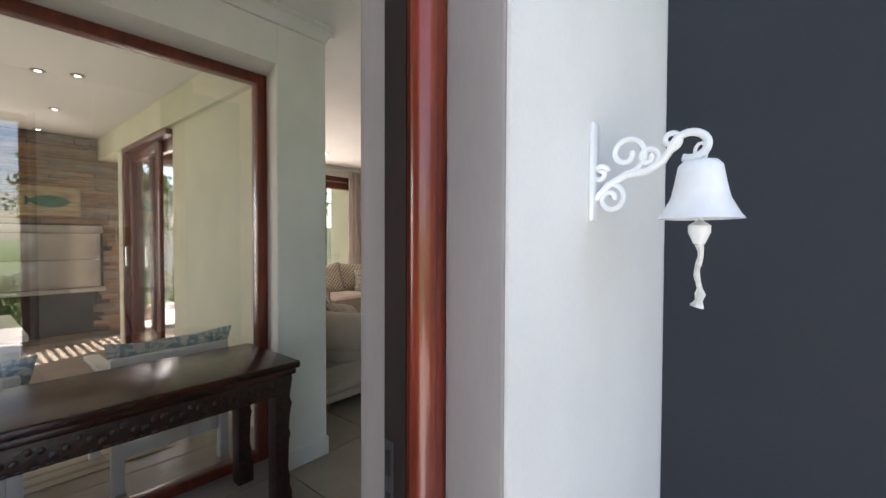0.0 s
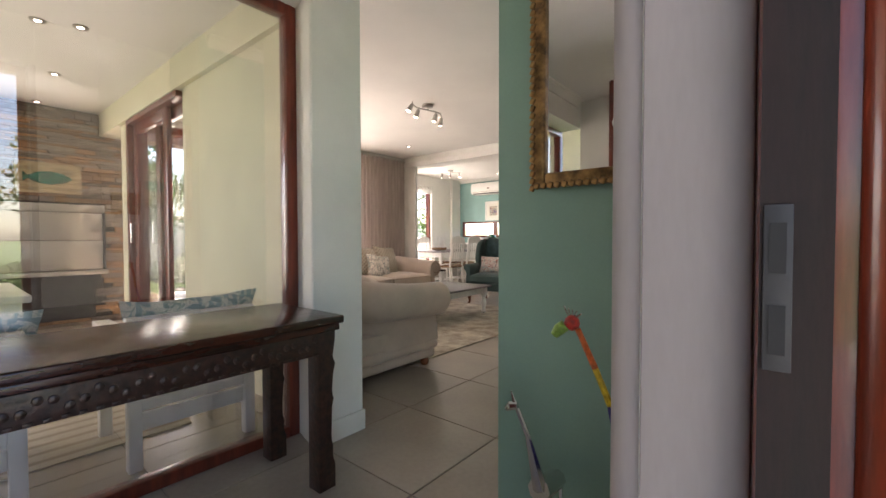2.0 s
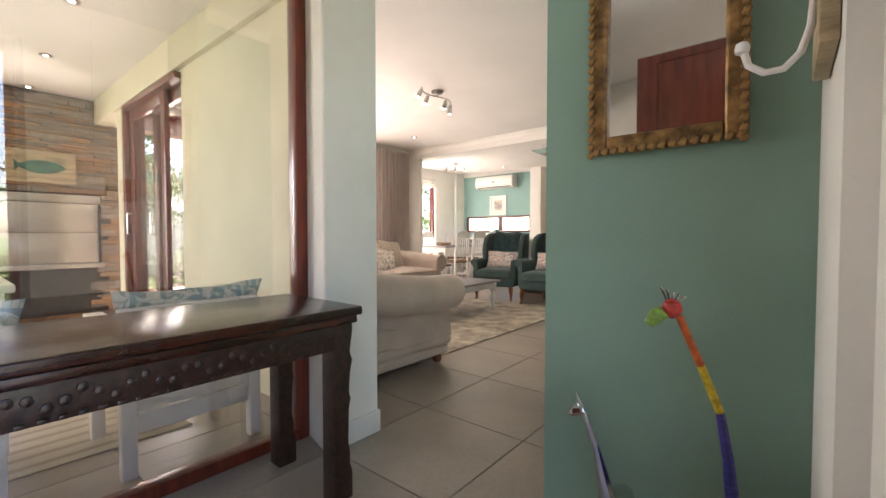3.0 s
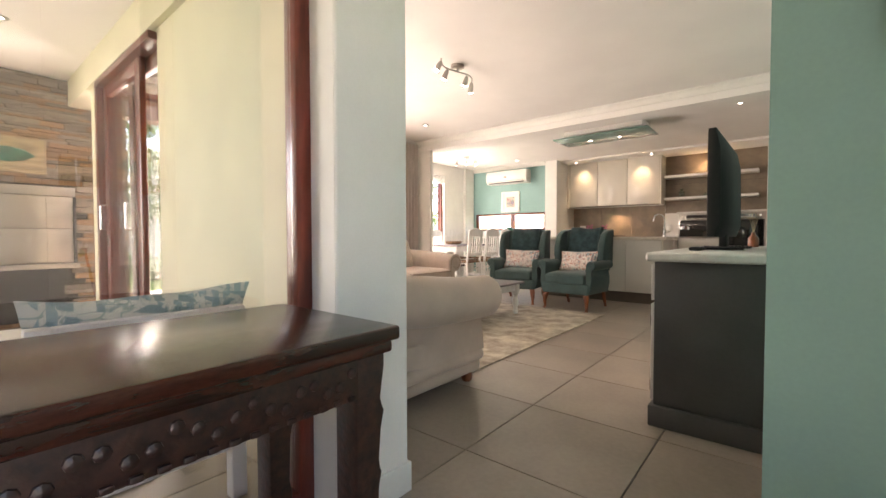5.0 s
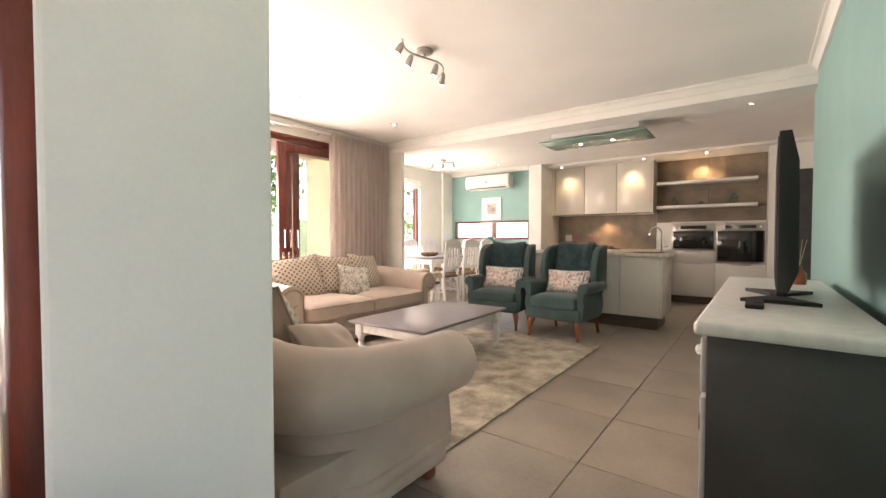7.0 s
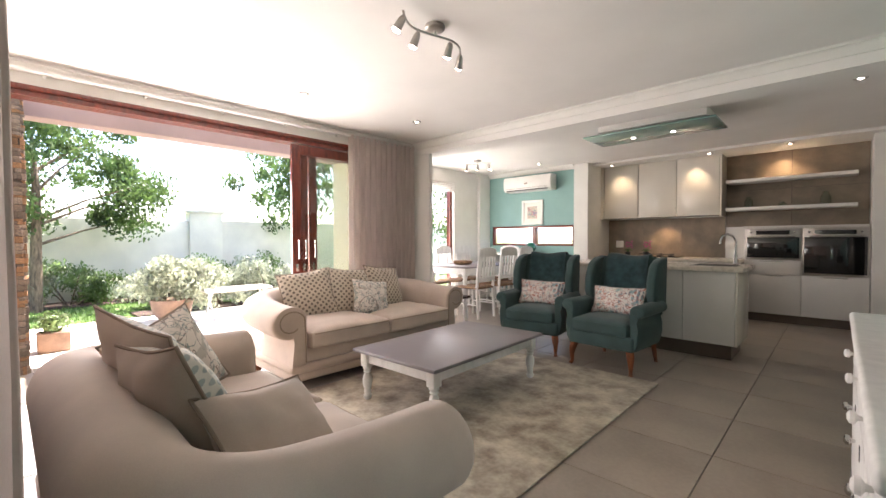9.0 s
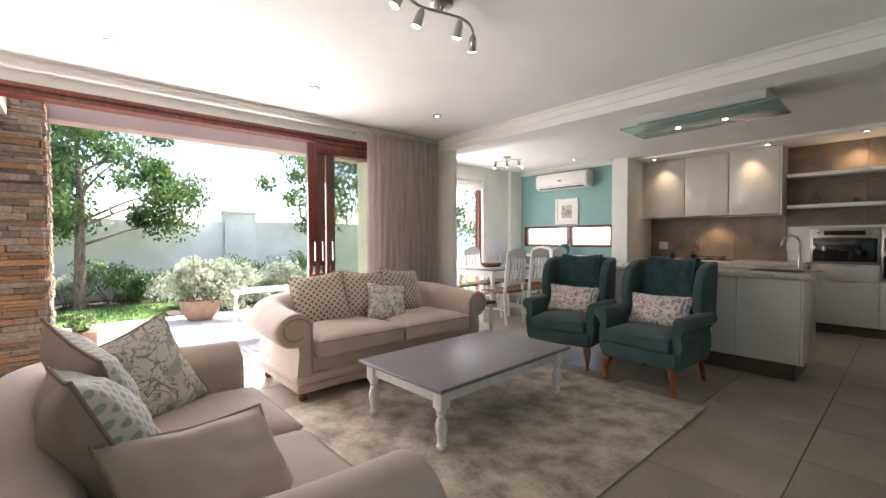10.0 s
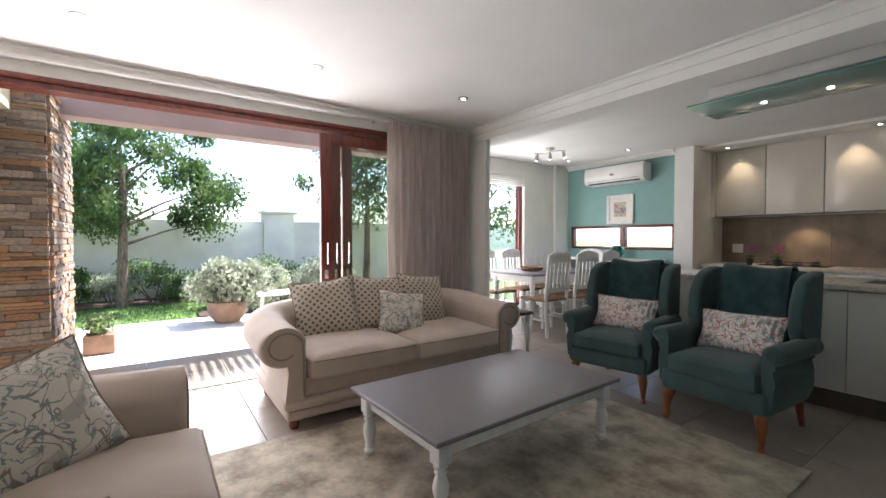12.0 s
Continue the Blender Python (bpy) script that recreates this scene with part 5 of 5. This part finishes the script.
for spec in ((-0.36, -0.62, 0.62, -0.34, 0.62, 0.714), (0.34, -0.62, 0.62, 0.36, 0.62, 0.714), (-0.34, -0.62, 0.62, 0.34, -0.60, 0.714), (-0.34, 0.60, 0.62, 0.34, 0.62, 0.714)):
    part("apron", boxes(spec), "white_wood", dt)
for lx in (-0.34, 0.34):
    for ly in (-0.60, 0.60):
        part("leg", lathe([(r * 1.25, z * 2.58) for r, z in TURN] + [(0.045, 0.66)], 14, (lx, ly, 0)), "white_wood", dt)


def dining_chair(m):
    c = thing("dining_chair", "white slat-back wooden dining chair", "chair", m, "chairs round the table")
    part("seat", boxes((-0.21, -0.21, 0.43, 0.21, 0.21, 0.46), bevel=0.008), "wicker", c, "woven brown seat")
    for sx in (-0.19, 0.19):
        part("leg", tube([(sx, -0.19, 0), (sx, -0.19, 0.43)], [0.016, 0.022], 8), "white_wood", c)
        part("leg", tube([(sx, 0.22, 0), (sx, 0.195, 0.44), (sx, 0.25, 0.98)], [0.02, 0.022, 0.017], 8), "white_wood", c)
        part("stretcher", tube([(sx, -0.19, 0.2), (sx, 0.205, 0.2)], 0.012, 6), "white_wood", c)
    part("stretcher", tube([(-0.19, -0.19, 0.28), (0.19, -0.19, 0.28)], 0.012, 6), "white_wood", c)
    part("top_rail", prism([(-0.21, 0.90), (-0.2, 1.0), (-0.1, 1.03), (0, 1.045), (0.1, 1.03), (0.2, 1.0), (0.21, 0.90)], 0.235, 0.26, "y", 0.004), "white_wood", c)
    part("lower_rail", boxes((-0.185, 0.205, 0.55, 0.185, 0.225, 0.60), bevel=0.003), "white_wood", c)
    for k in range(5):
        x = -0.14 + 0.07 * k
        part("slat", prism([(0.208, 0.58), (0.222, 0.58), (0.256, 0.92), (0.242, 0.92)], x - 0.018, x + 0.018, "x"), "white_wood", c)
    return c


dc = dining_chair(pose(-4.50, 7.26, 0, 0, 0, -90))
for x, y, rz in ((-4.49, 7.80, -92), (-4.52, 8.32, -88), (-5.42, 7.28, 90), (-5.42, 7.82, 92), (-5.42, 8.34, 88), (-4.98, 8.64, 0)):
    copy_thing(dc, pose(x, y, 0, 0, 0, rz))
bk = thing("bread_basket", "round woven basket on the dining table", "basket", pose(-4.98, 7.55, 0.745))
part("bowl", lathe([(0.10, 0), (0.15, 0.02), (0.16, 0.06), (0.14, 0.05), (0.09, 0.015)], 22), "wicker", bk)
st = thing("side_stool", "small dark and white side table by the sofa", "table", pose(-3.98, 6.15, 0))
part("top", boxes((-0.19, -0.16, 0.44, 0.19, 0.16, 0.47), bevel=0.005), "wood_dark", st, "dark stained top")
for lx in (-0.15, 0.15):
    for ly in (-0.12, 0.12):
        part("leg", lathe([(r * 0.8, z * 1.8) for r, z in TURN], 12, (lx, ly, 0)), "white_wood", st)
sw = thing("slot_window", "low slot window in a red hardwood frame", "window")
for spec in ((-5.54, 9.12, 1.36, -3.815, 9.20, 1.399), (-5.54, 9.12, 1.031, -3.815, 9.20, 1.07), (-5.54, 9.12, 1.07, -5.50, 9.20, 1.36), (-3.855, 9.12, 1.07, -3.815, 9.20, 1.36), (-4.64, 9.12, 1.07, -4.56, 9.20, 1.36)):
    part("window_frame", boxes(spec, bevel=0.003), "wood_red", sw)
for x0, x1 in ((-5.50, -4.64), (-4.56, -3.855)):
    g = part("pane", boxes((x0, 9.157, 1.07, x1, 9.163, 1.36)), "pane", sw, smooth=0)
    g.visible_shadow = False
    part("stay", boxes(((x0 + x1) / 2 - 0.06, 9.105, 1.075, (x0 + x1) / 2 + 0.06, 9.115, 1.085)), "chrome", sw)
tagged(sw, kind="structure")
dw = thing("dining_window", "tall window in a red hardwood frame with a raised blind", "window")
for spec in ((-5.78, 6.63, 0.1, -5.70, 6.70, 2.19), (-5.78, 8.02, 0.1, -5.70, 8.09, 2.19), (-5.78, 6.70, 0.1, -5.70, 8.02, 0.18), (-5.78, 6.70, 2.11, -5.70, 8.02, 2.19)):
    part("window_frame", boxes(spec, bevel=0.003), "wood_red", dw)
g = part("pane", boxes((-5.743, 6.70, 0.18, -5.737, 8.02, 2.11)), "pane", dw, smooth=0)
g.visible_shadow = False
tagged(dw, kind="structure")
bl = thing("roller_blind", "white slatted blind raised to the window head", "blind")
for k in range(6):
    part("slat", boxes((-5.655, 6.62, 2.02 + 0.03 * k, -5.62, 8.1, 2.042 + 0.03 * k), bevel=0.003), "trim", bl)
structure("dining_sill_wall", boxes((-5.82, 6.62, 0, -5.66, 8.1, 0.1)), "white_wall", "low white wall under the window")
ac = thing("air_conditioner", "white split-unit air conditioner high on the teal wall", "air conditioner")
part("body", prism([(9.099, 2.02), (8.93, 2.03), (8.885, 2.08), (8.88, 2.22), (8.91, 2.29), (9.099, 2.29)], -5.12, -4.14, "x", 0.012), "trim", ac)
part("vent", boxes((-5.05, 8.895, 2.035, -4.21, 8.925, 2.05)), "iron", ac)
part("flap", boxes((-5.06, 8.876, 2.075, -4.20, 8.8805, 2.079)), "sofa_dark", ac)
part("badge", boxes((-4.66, 8.872, 2.14, -4.60, 8.8795, 2.17)), "sofa_dark", ac)
pc = thing("framed_picture", "small colourful print in a white frame", "picture")
for spec in ((-4.84, 9.07, 1.42, -4.79, 9.099, 1.865), (-4.45, 9.07, 1.42, -4.40, 9.099, 1.865), (-4.79, 9.07, 1.42, -4.45, 9.099, 1.47), (-4.79, 9.07, 1.815, -4.45, 9.099, 1.865)):
    part("frame", boxes(spec, bevel=0.004), "trim", pc)
part("mat", boxes((-4.79, 9.085, 1.47, -4.45, 9.09, 1.815)), "paper", pc)
part("print", boxes((-4.72, 9.082, 1.53, -4.52, 9.0845, 1.75)), "art", pc)
sb = thing("white_bench_shelf", "white open shelf unit against the teal wall", "shelf unit")
part("top", boxes((-5.35, 8.78, 0.86, -3.9, 9.08, 0.90), bevel=0.004), "white_wood", sb)
part("shelf", boxes((-5.33, 8.80, 0.45, -3.92, 9.08, 0.48)), "white_wood", sb)
for x in (-5.33, -4.63, -3.95):
    part("post", boxes((x, 8.80, 0, x + 0.03, 9.08, 0.859)), "white_wood", sb)
or_ = thing("blue_ornament", "turquoise ceramic ornament on the shelf", "ornament", pose(-4.55, 8.92, 0.90))
part("plate", lathe([(0.03, 0), (0.05, 0.02), (0.10, 0.09), (0.09, 0.15), (0.05, 0.19)], 18), "seagreen", or_)

# ---- patio ----
def patio_chair(m):
    c = thing("patio_chair", "white slatted outdoor chair with a leaf-print cushion", "chair", m, "patio chairs")
    for sx in (-0.27, 0.22):
        part("leg", boxes((sx, -0.27, 0, sx + 0.05, -0.22, 0.42), bevel=0.004), "white_wood", c)
        part("leg", boxes((sx, 0.22, 0, sx + 0.05, 0.27, 0.66), bevel=0.004), "white_wood", c)
        part("arm", boxes((sx - 0.01, -0.29, 0.56, sx + 0.06, 0.22, 0.585), bevel=0.004), "white_wood", c)
    part("seat", boxes((-0.22, -0.25, 0.30, 0.22, 0.22, 0.33), bevel=0.004), "white_wood", c)
    part("top_rail", boxes((-0.22, 0.23, 0.60, 0.22, 0.265, 0.66), bevel=0.004), "white_wood", c)
    part("lower_rail", boxes((-0.219, 0.232, 0.255, 0.219, 0.262, 0.30), bevel=0.004), "white_wood", c)
    part("seat_apron", boxes((-0.219, 0.225, 0.165, 0.219, 0.25, 0.24), bevel=0.004), "white_wood", c)
    for k in range(5):
        x = -0.196 + 0.098 * k
        part("slat", boxes((x - 0.023, 0.238, 0.30, x + 0.023, 0.256, 0.60)), "white_wood", c)
    return c


p1 = patio_chair(pose(-1.68, 1.56, 0, 0, 0, -90))
copy_thing(p1, pose(-1.68, 0.72, 0, 0, 0, -90))
copy_thing(p1, pose(-1.68, -0.1, 0, 0, 0, -90))
for y in (1.55, 0.72, -0.1):
    cu = thing("cushion", "blue and white leaf-print back cushion", "cushion", pose(-1.53, y + 0.03, 0.535, -14, 0, -90), "patio cushions")
    part("cover", pillow(0.60, 0.40, 0.13, seed=y), "floral_blue", cu)
pt = thing("patio_table", "pale painted outdoor table", "table", pose(-2.45, 0.22, 0))
part("tabletop", boxes((-0.45, -0.85, 0.70, 0.45, 0.85, 0.735), bevel=0.006), "white_wood", pt)
for lx in (-0.38, 0.38):
    for ly in (-0.78, 0.78):
        part("leg", boxes((lx - 0.04, ly - 0.04, 0, lx + 0.04, ly + 0.04, 0.699), bevel=0.004), "white_wood", pt)
pr = thing("patio_rug", "woven beige patterned rug under the patio table", "rug")
part("weave", boxes((-3.4, -0.6, 0.0045, -1.75, 1.65, 0.012), bevel=0.003), "patio_rug", pr)
SX = -5.60
br = thing("braai_oven", "built-in steel barbecue with a fire opening below", "barbecue")
part("hood", boxes((SX, 1.08, 1.30, SX + 0.045, 2.07, 1.39), bevel=0.006), "steel", br)
part("door", boxes((SX, 1.10, 0.98, SX + 0.035, 2.05, 1.295), bevel=0.006), "steel", br)
part("door", boxes((SX, 1.10, 0.64, SX + 0.035, 2.05, 0.975), bevel=0.006), "steel", br)
part("ledge", boxes((SX, 1.05, 0.585, SX + 0.07, 2.09, 0.635), bevel=0.006), "steel", br)
part("fire_opening", boxes((SX + 0.005, 1.1, 0.08, SX + 0.03, 1.97, 0.58)), "soot", br, "soot-black fire opening")
part("edge", boxes((SX, 2.05, 0.64, SX + 0.05, 2.075, 1.30), bevel=0.003), "iron", br)
art = thing("fish_plaque", "green ceramic fish on a pale board", "plaque")
part("board", boxes((SX + 0.02, 1.32, 1.50, SX + 0.065, 1.86, 1.83), bevel=0.006), "board", art)
fs = lathe([(0.004, -0.20), (0.05, -0.13), (0.075, -0.02), (0.06, 0.08), (0.02, 0.16), (0.055, 0.2)], 20)
f_ = part("fish", fs, "seagreen", art, "glossy green fish dish")
f_.matrix_basis = Matrix.Translation((SX + 0.07, 1.58, 1.665)) @ Euler((radians(90), 0, 0)).to_matrix().to_4x4() @ Matrix.Diagonal((0.3, 1, 1, 1))

# ---- garden ----
def leaf_cloud(blobs, count, size, seed, squash=0.8):
    """Many small folded leaves scattered in and round a set of lumps."""
    rnd = random.Random(seed)
    verts, faces = [], []
    for _ in range(count):
        cx, cy, cz, r = rnd.choice(blobs)
        d = Vector((rnd.gauss(0, 1), rnd.gauss(0, 1), rnd.gauss(0, 1))).normalized() * r * (0.15 + 1.0 * rnd.random() ** 0.8)
        q = Vector((cx + d.x, cy + d.y, cz + d.z * squash))
        e = Euler((rnd.uniform(0, 6.3), rnd.uniform(0, 6.3), rnd.uniform(0, 6.3)))
        s = size * rnd.uniform(0.6, 1.3)
        i = len(verts)
        for v in ((-0.5, 0, 0), (0, 0.28, 0.08), (0.5, 0, 0), (0, -0.28, 0.08)):
            verts.append(q + (e.to_matrix() @ Vector(v)) * s)
        faces += [(i, i + 1, i + 2), (i, i + 2, i + 3)]
    me = bpy.data.meshes.new("leaves")
    me.from_pydata([tuple(v) for v in verts], [], faces)
    return me


def leafy(name, parent, blobs, count, size, seed, material, label=""):
    me = leaf_cloud(blobs, count, size, seed)
    me.materials.append(M[material])
    ob = new(name, me)
    ob.parent = parent
    return tagged(ob, label)


def tree(x, y, h, r, seed, count=9000, leaf=0.11):
    rnd = random.Random(seed)
    t = thing("tree", "slender garden tree with a loose leafy crown", "tree", pose(x, y, -0.1))
    part("trunk", tube([(0, 0, 0), (0.03, 0.02, h * 0.25), (-0.02, 0.05, h * 0.5), (0.03, 0.0, h * 0.8)], [0.10, 0.08, 0.06, 0.025], 10), "bark", t)
    blobs = []
    for k in range(46):
        a, z = rnd.uniform(0, 6.28), h * rnd.uniform(0.40, 1.0)
        d = r * rnd.uniform(0.1, 1.0) * (1.15 - 0.55 * abs(z / h - 0.6))
        q = (d * math.cos(a), d * math.sin(a), z)
        if k % 6 == 0:
            part("limb", tube([(0, 0.02, z * 0.72), (q[0] * 0.5, q[1] * 0.5, z * 0.88), q], [0.03, 0.016, 0.006], 6), "bark", t)
        blobs.append((*q, rnd.uniform(0.25, 0.6)))
    leafy("crown", t, blobs, count, leaf, seed, "leaf")
    return t


tree(-10.3, 2.75, 3.9, 1.5, 3, 22000, 0.085)
tree(-10.6, 7.6, 4.2, 1.4, 8, 6000)
tree(-12.9, 1.2, 4.5, 1.8, 12, 6000)
tree(-9.2, 10.2, 3.6, 1.2, 21, 4000)


def bush(x, y, r, h, seed, mat, label, count=1500, leaf=0.07):
    rnd = random.Random(seed)
    b = thing("bush", label, "bush", pose(x, y, -0.1), "garden shrubs")
    blobs = [(rnd.uniform(-r, r) * 0.7, rnd.uniform(-r, r) * 0.7, h * rnd.uniform(0.25, 0.85), r * rnd.uniform(0.3, 0.5)) for _ in range(9)]
    for q in blobs[:5]:
        part("branch", tube([(0, 0, 0), (q[0] * 0.6, q[1] * 0.6, q[2] * 0.6), q[:3]], [0.015, 0.01, 0.004], 5), "bark", b)
    leafy("foliage", b, blobs, count, leaf, seed, mat)


rb = random.Random(5)
for k in range(13):
    bush(-10.75 + rb.uniform(-0.2, 0.3), -0.5 + k * 0.62, rb.uniform(0.4, 0.6), rb.uniform(0.5, 1.15), 100 + k, ("leaf_light", "leaf", "leaf_pale")[k % 3], "mixed shrub in the bed along the garden wall")
for x, y, r, h, mt in ((-9.2, 4.2, 0.6, 0.9, "leaf_pale"), (-9.4, 5.0, 0.6, 0.9, "leaf_light"), (-9.0, 5.7, 0.5, 0.8, "leaf_pale"), (-8.7, 5.1, 0.6, 0.85, "leaf_pale"), (-8.6, 6.0, 0.6, 0.9, "leaf_pale")):
    bush(x, y, r, h, int(100 * r + 10 * y), mt, "pale flowering shrub beside the lawn", 2200)
pot = thing("planter", "large tapered planter with a leafy shrub", "planter", pose(-7.7, 4.1, -0.01))
part("pot", lathe([(0.16, 0), (0.24, 0.10), (0.28, 0.28), (0.27, 0.30), (0.24, 0.27)], 24), "terracotta", pot)
leafy("foliage", pot, [(0, 0, 0.55, 0.36), (0.15, 0.25, 0.5, 0.3), (-0.15, -0.22, 0.52, 0.3), (0, 0.3, 0.68, 0.25), (0.05, -0.1, 0.75, 0.22)], 4200, 0.075, 44, "leaf_pale")
pot2 = thing("planter", "small square planter with a clipped shrub", "planter", pose(-6.62, 2.74, -0.015))
part("pot", boxes((-0.13, -0.13, 0, 0.13, 0.13, 0.2), bevel=0.012), "terracotta", pot2)
leafy("foliage", pot2, [(0, 0, 0.3, 0.14)], 500, 0.05, 45, "leaf_light")
gt = thing("garden_bench", "white trestle bench standing on the sunny paving", "bench", pose(-7.35, 4.62, -0.02))
part("top", boxes((-0.2, -0.2, 0.40, 0.2, 0.75, 0.44), bevel=0.006), "white_wood", gt)
for yy in (-0.12, 0.66):
    for sx in (-1, 1):
        part("leg", tube([(sx * 0.2, yy, 0), (-sx * 0.14, yy + 0.012 * sx, 0.40)], 0.018, 8), "white_wood", gt)
gwall = thing("garden_wall", "plastered garden wall with a capped pier", "wall")
part("wall", boxes((-11.6, -14, -0.3, -11.4, 5.35, 1.60), bevel=0.01), "garden_wall", gwall)
part("wall", boxes((-11.6, 6.05, -0.3, -11.4, 16, 1.62), bevel=0.01), "garden_wall", gwall)
part("pier", boxes((-11.68, 5.35, -0.3, -11.32, 6.05, 1.78), bevel=0.01), "garden_wall", gwall)
part("cap", boxes((-11.74, 5.29, 1.78, -11.26, 6.11, 1.85), bevel=0.012), "garden_wall", gwall)
tagged(gwall, kind="structure")
for k in range(9):
    bush(6.5 + rb.uniform(-0.8, 1.2), -3.4 + k * 0.75, rb.uniform(0.5, 0.9), rb.uniform(0.7, 1.3), 200 + k, ("leaf_light", "leaf", "leaf_light")[k % 3], "green shrub in front of the entrance", 1500, 0.10)
tree(16, 4, 4.5, 2.0, 31, 4000, 0.2)
tree(18, -5, 4.0, 2.2, 32, 4000, 0.2)
tree(22, -1, 4.6, 2.4, 33, 4000, 0.25)

# ---- floors and ground ----
structure("ground", boxes((-300, -300, -0.6, 300, 300, -0.16)), "grass", "grassy ground reaching to the horizon")
structure("terrace_paving", boxes((-8.3, 2.0, -0.2, -6.4, 9.0, -0.02)), "paving", "sunlit pale paving outside the terrace door")
structure("patio_floor", boxes((-6.4, -2.6, -0.15, -5.66, 6.335, -0.006), (0.6, 0.1, -0.15, 0.842, 1.16, -0.006)), "paving", "pale paved step")
structure("entrance_paving", boxes((0.842, -3.0, -0.15, 5.0, 1.80, -0.04)), "paving", "pale paving before the entrance")
structure("lawn", boxes((-10.4, -6, -0.2, -8.3, 9, -0.05)), "grass", "mown green lawn")
structure("planting_bed", boxes((-11.4, -6, -0.2, -10.4, 9, -0.03), (-8.9, 3.8, -0.1, -8.35, 6.0, -0.01)), "mulch", "dark bark mulch in the planting bed")
rnd = random.Random(9)
verts, faces = [], []
for _ in range(14000):
    x, y = rnd.uniform(-10.4, -8.3), rnd.uniform(-2, 8)
    a, h = rnd.uniform(0, 6.3), rnd.uniform(0.03, 0.07)
    i = len(verts)
    verts += [(x, y, -0.05), (x + 0.012 * math.cos(a), y + 0.012 * math.sin(a), -0.05), (x + 0.02 * math.sin(a), y + 0.02 * math.cos(a), -0.05 + h)]
    faces.append((i, i + 1, i + 2))
me = bpy.data.meshes.new("grass")
me.from_pydata(verts, [], faces)
me.materials.append(M["blade"])
tagged(new("grass", me), "short green lawn grass", "grass", "", "stuff")


def pieces(name, spots, parent, me):
    for loc, rot, scl in spots:
        o = new(name, me)
        o.parent = parent
        o.matrix_basis = Matrix.LocRotScale(loc, Euler(rot), scl)


# backsplash panels
splash = structure("splashback", boxes((-3.555, 9.948, 0.862, -1.78, 9.955, 1.485), (-1.774, 9.948, 1.326, -0.25, 9.955, 2.384)), "grout", "taupe porcelain tiled splashback")
unit = mesh_of("splash_tile", boxes((-0.5, -0.5, -0.5, 0.5, 0.5, 0.5), bevel=0.004, seg=1), "splash", 30)
spec = [((x + 0.295, 9.9455, 1.172), (0, 0, 0), (0.588, 0.005, 0.62)) for x in (-3.555, -2.963, -2.371)]
spec += [((-1.393, 9.9455, z), (0, 0, 0), (0.757, 0.005, h)) for z, h in ((1.592, 0.526), (2.12, 0.522))] + [((-0.63, 9.9455, z), (0, 0, 0), (0.757, 0.005, h)) for z, h in ((1.592, 0.526), (2.12, 0.522))]
pieces("tile", spec, splash, unit)

floor = structure("floor", boxes((-5.66, -1.3, -0.15, 0.6, 9.96, -0.004)), "grout", "large grey-beige porcelain floor tiles")
unit = mesh_of("floor_tile", boxes((-0.2985, -0.2985, -0.006, 0.2985, 0.2985, 0.003), bevel=0.0015, seg=1), "tile", 30)
spec = []
for i in range(-8, 3):
    for j in range(-9, 11):
        x, y = -1.0 + 0.602 * (i + 0.5), 3.75 + 0.602 * (j + 0.5)
        if -5.6 < x < 0.62 and -1.5 < y < 10:
            spec.append(((x, y, 0), (0, 0, 0), (1, 1, 1)))
pieces("tile", spec, floor, unit)

stone = structure("stone_wall", boxes((SX - 1.15, 0.75, -0.1, SX - 0.03, 2.50, 2.469)), "mortar", "dry-stacked slate ledgestone barbecue wall")
rnd = random.Random(2)
rocks = []
for k in range(6):
    bm = boxes((-0.5, -0.5, -0.5, 0.5, 0.5, 0.5), bevel=0.05, seg=1)
    for v in bm.verts:
        v.co += Vector((rnd.uniform(-0.07, 0.07), rnd.uniform(-0.03, 0.03), rnd.uniform(-0.08, 0.08)))
    rocks.append(mesh_of("stone", bm, "slate_warm" if k in (1, 4) else "slate", 25))
z, near, far = 0.0, [], []
while z < 2.44:
    h = min(rnd.choice((0.022, 0.03, 0.038, 0.05, 0.06)), 2.468 - z)
    y = 0.76
    while y < 2.50:
        w = min(rnd.uniform(0.09, 0.34), 2.505 - y)
        if w > 0.02 and not (0.08 < z + h / 2 < 1.39 and 1.09 < y + w / 2 < 2.03):
            spot = ((SX - 0.03 + rnd.uniform(-0.008, 0.012), y + w / 2, z + h / 2), (0, 0, rnd.uniform(-0.02, 0.02)), (0.06, w * 0.985, h * 0.93))
            near.append((spot, rnd.choice(rocks)))
        y += w
    x = SX - 1.15
    while x < SX - 0.05:
        w = min(rnd.uniform(0.1, 0.25), SX - 0.04 - x)
        if w > 0.02:
            near.append((((x + w / 2, 2.50 + rnd.uniform(-0.006, 0.012), z + h / 2), (0, 0, 0), (w * 0.97, 0.05, h * 0.93)), rnd.choice(rocks)))
        x += w
    z += h
for spot, me in near:
    pieces("stone", [spot], stone, me)
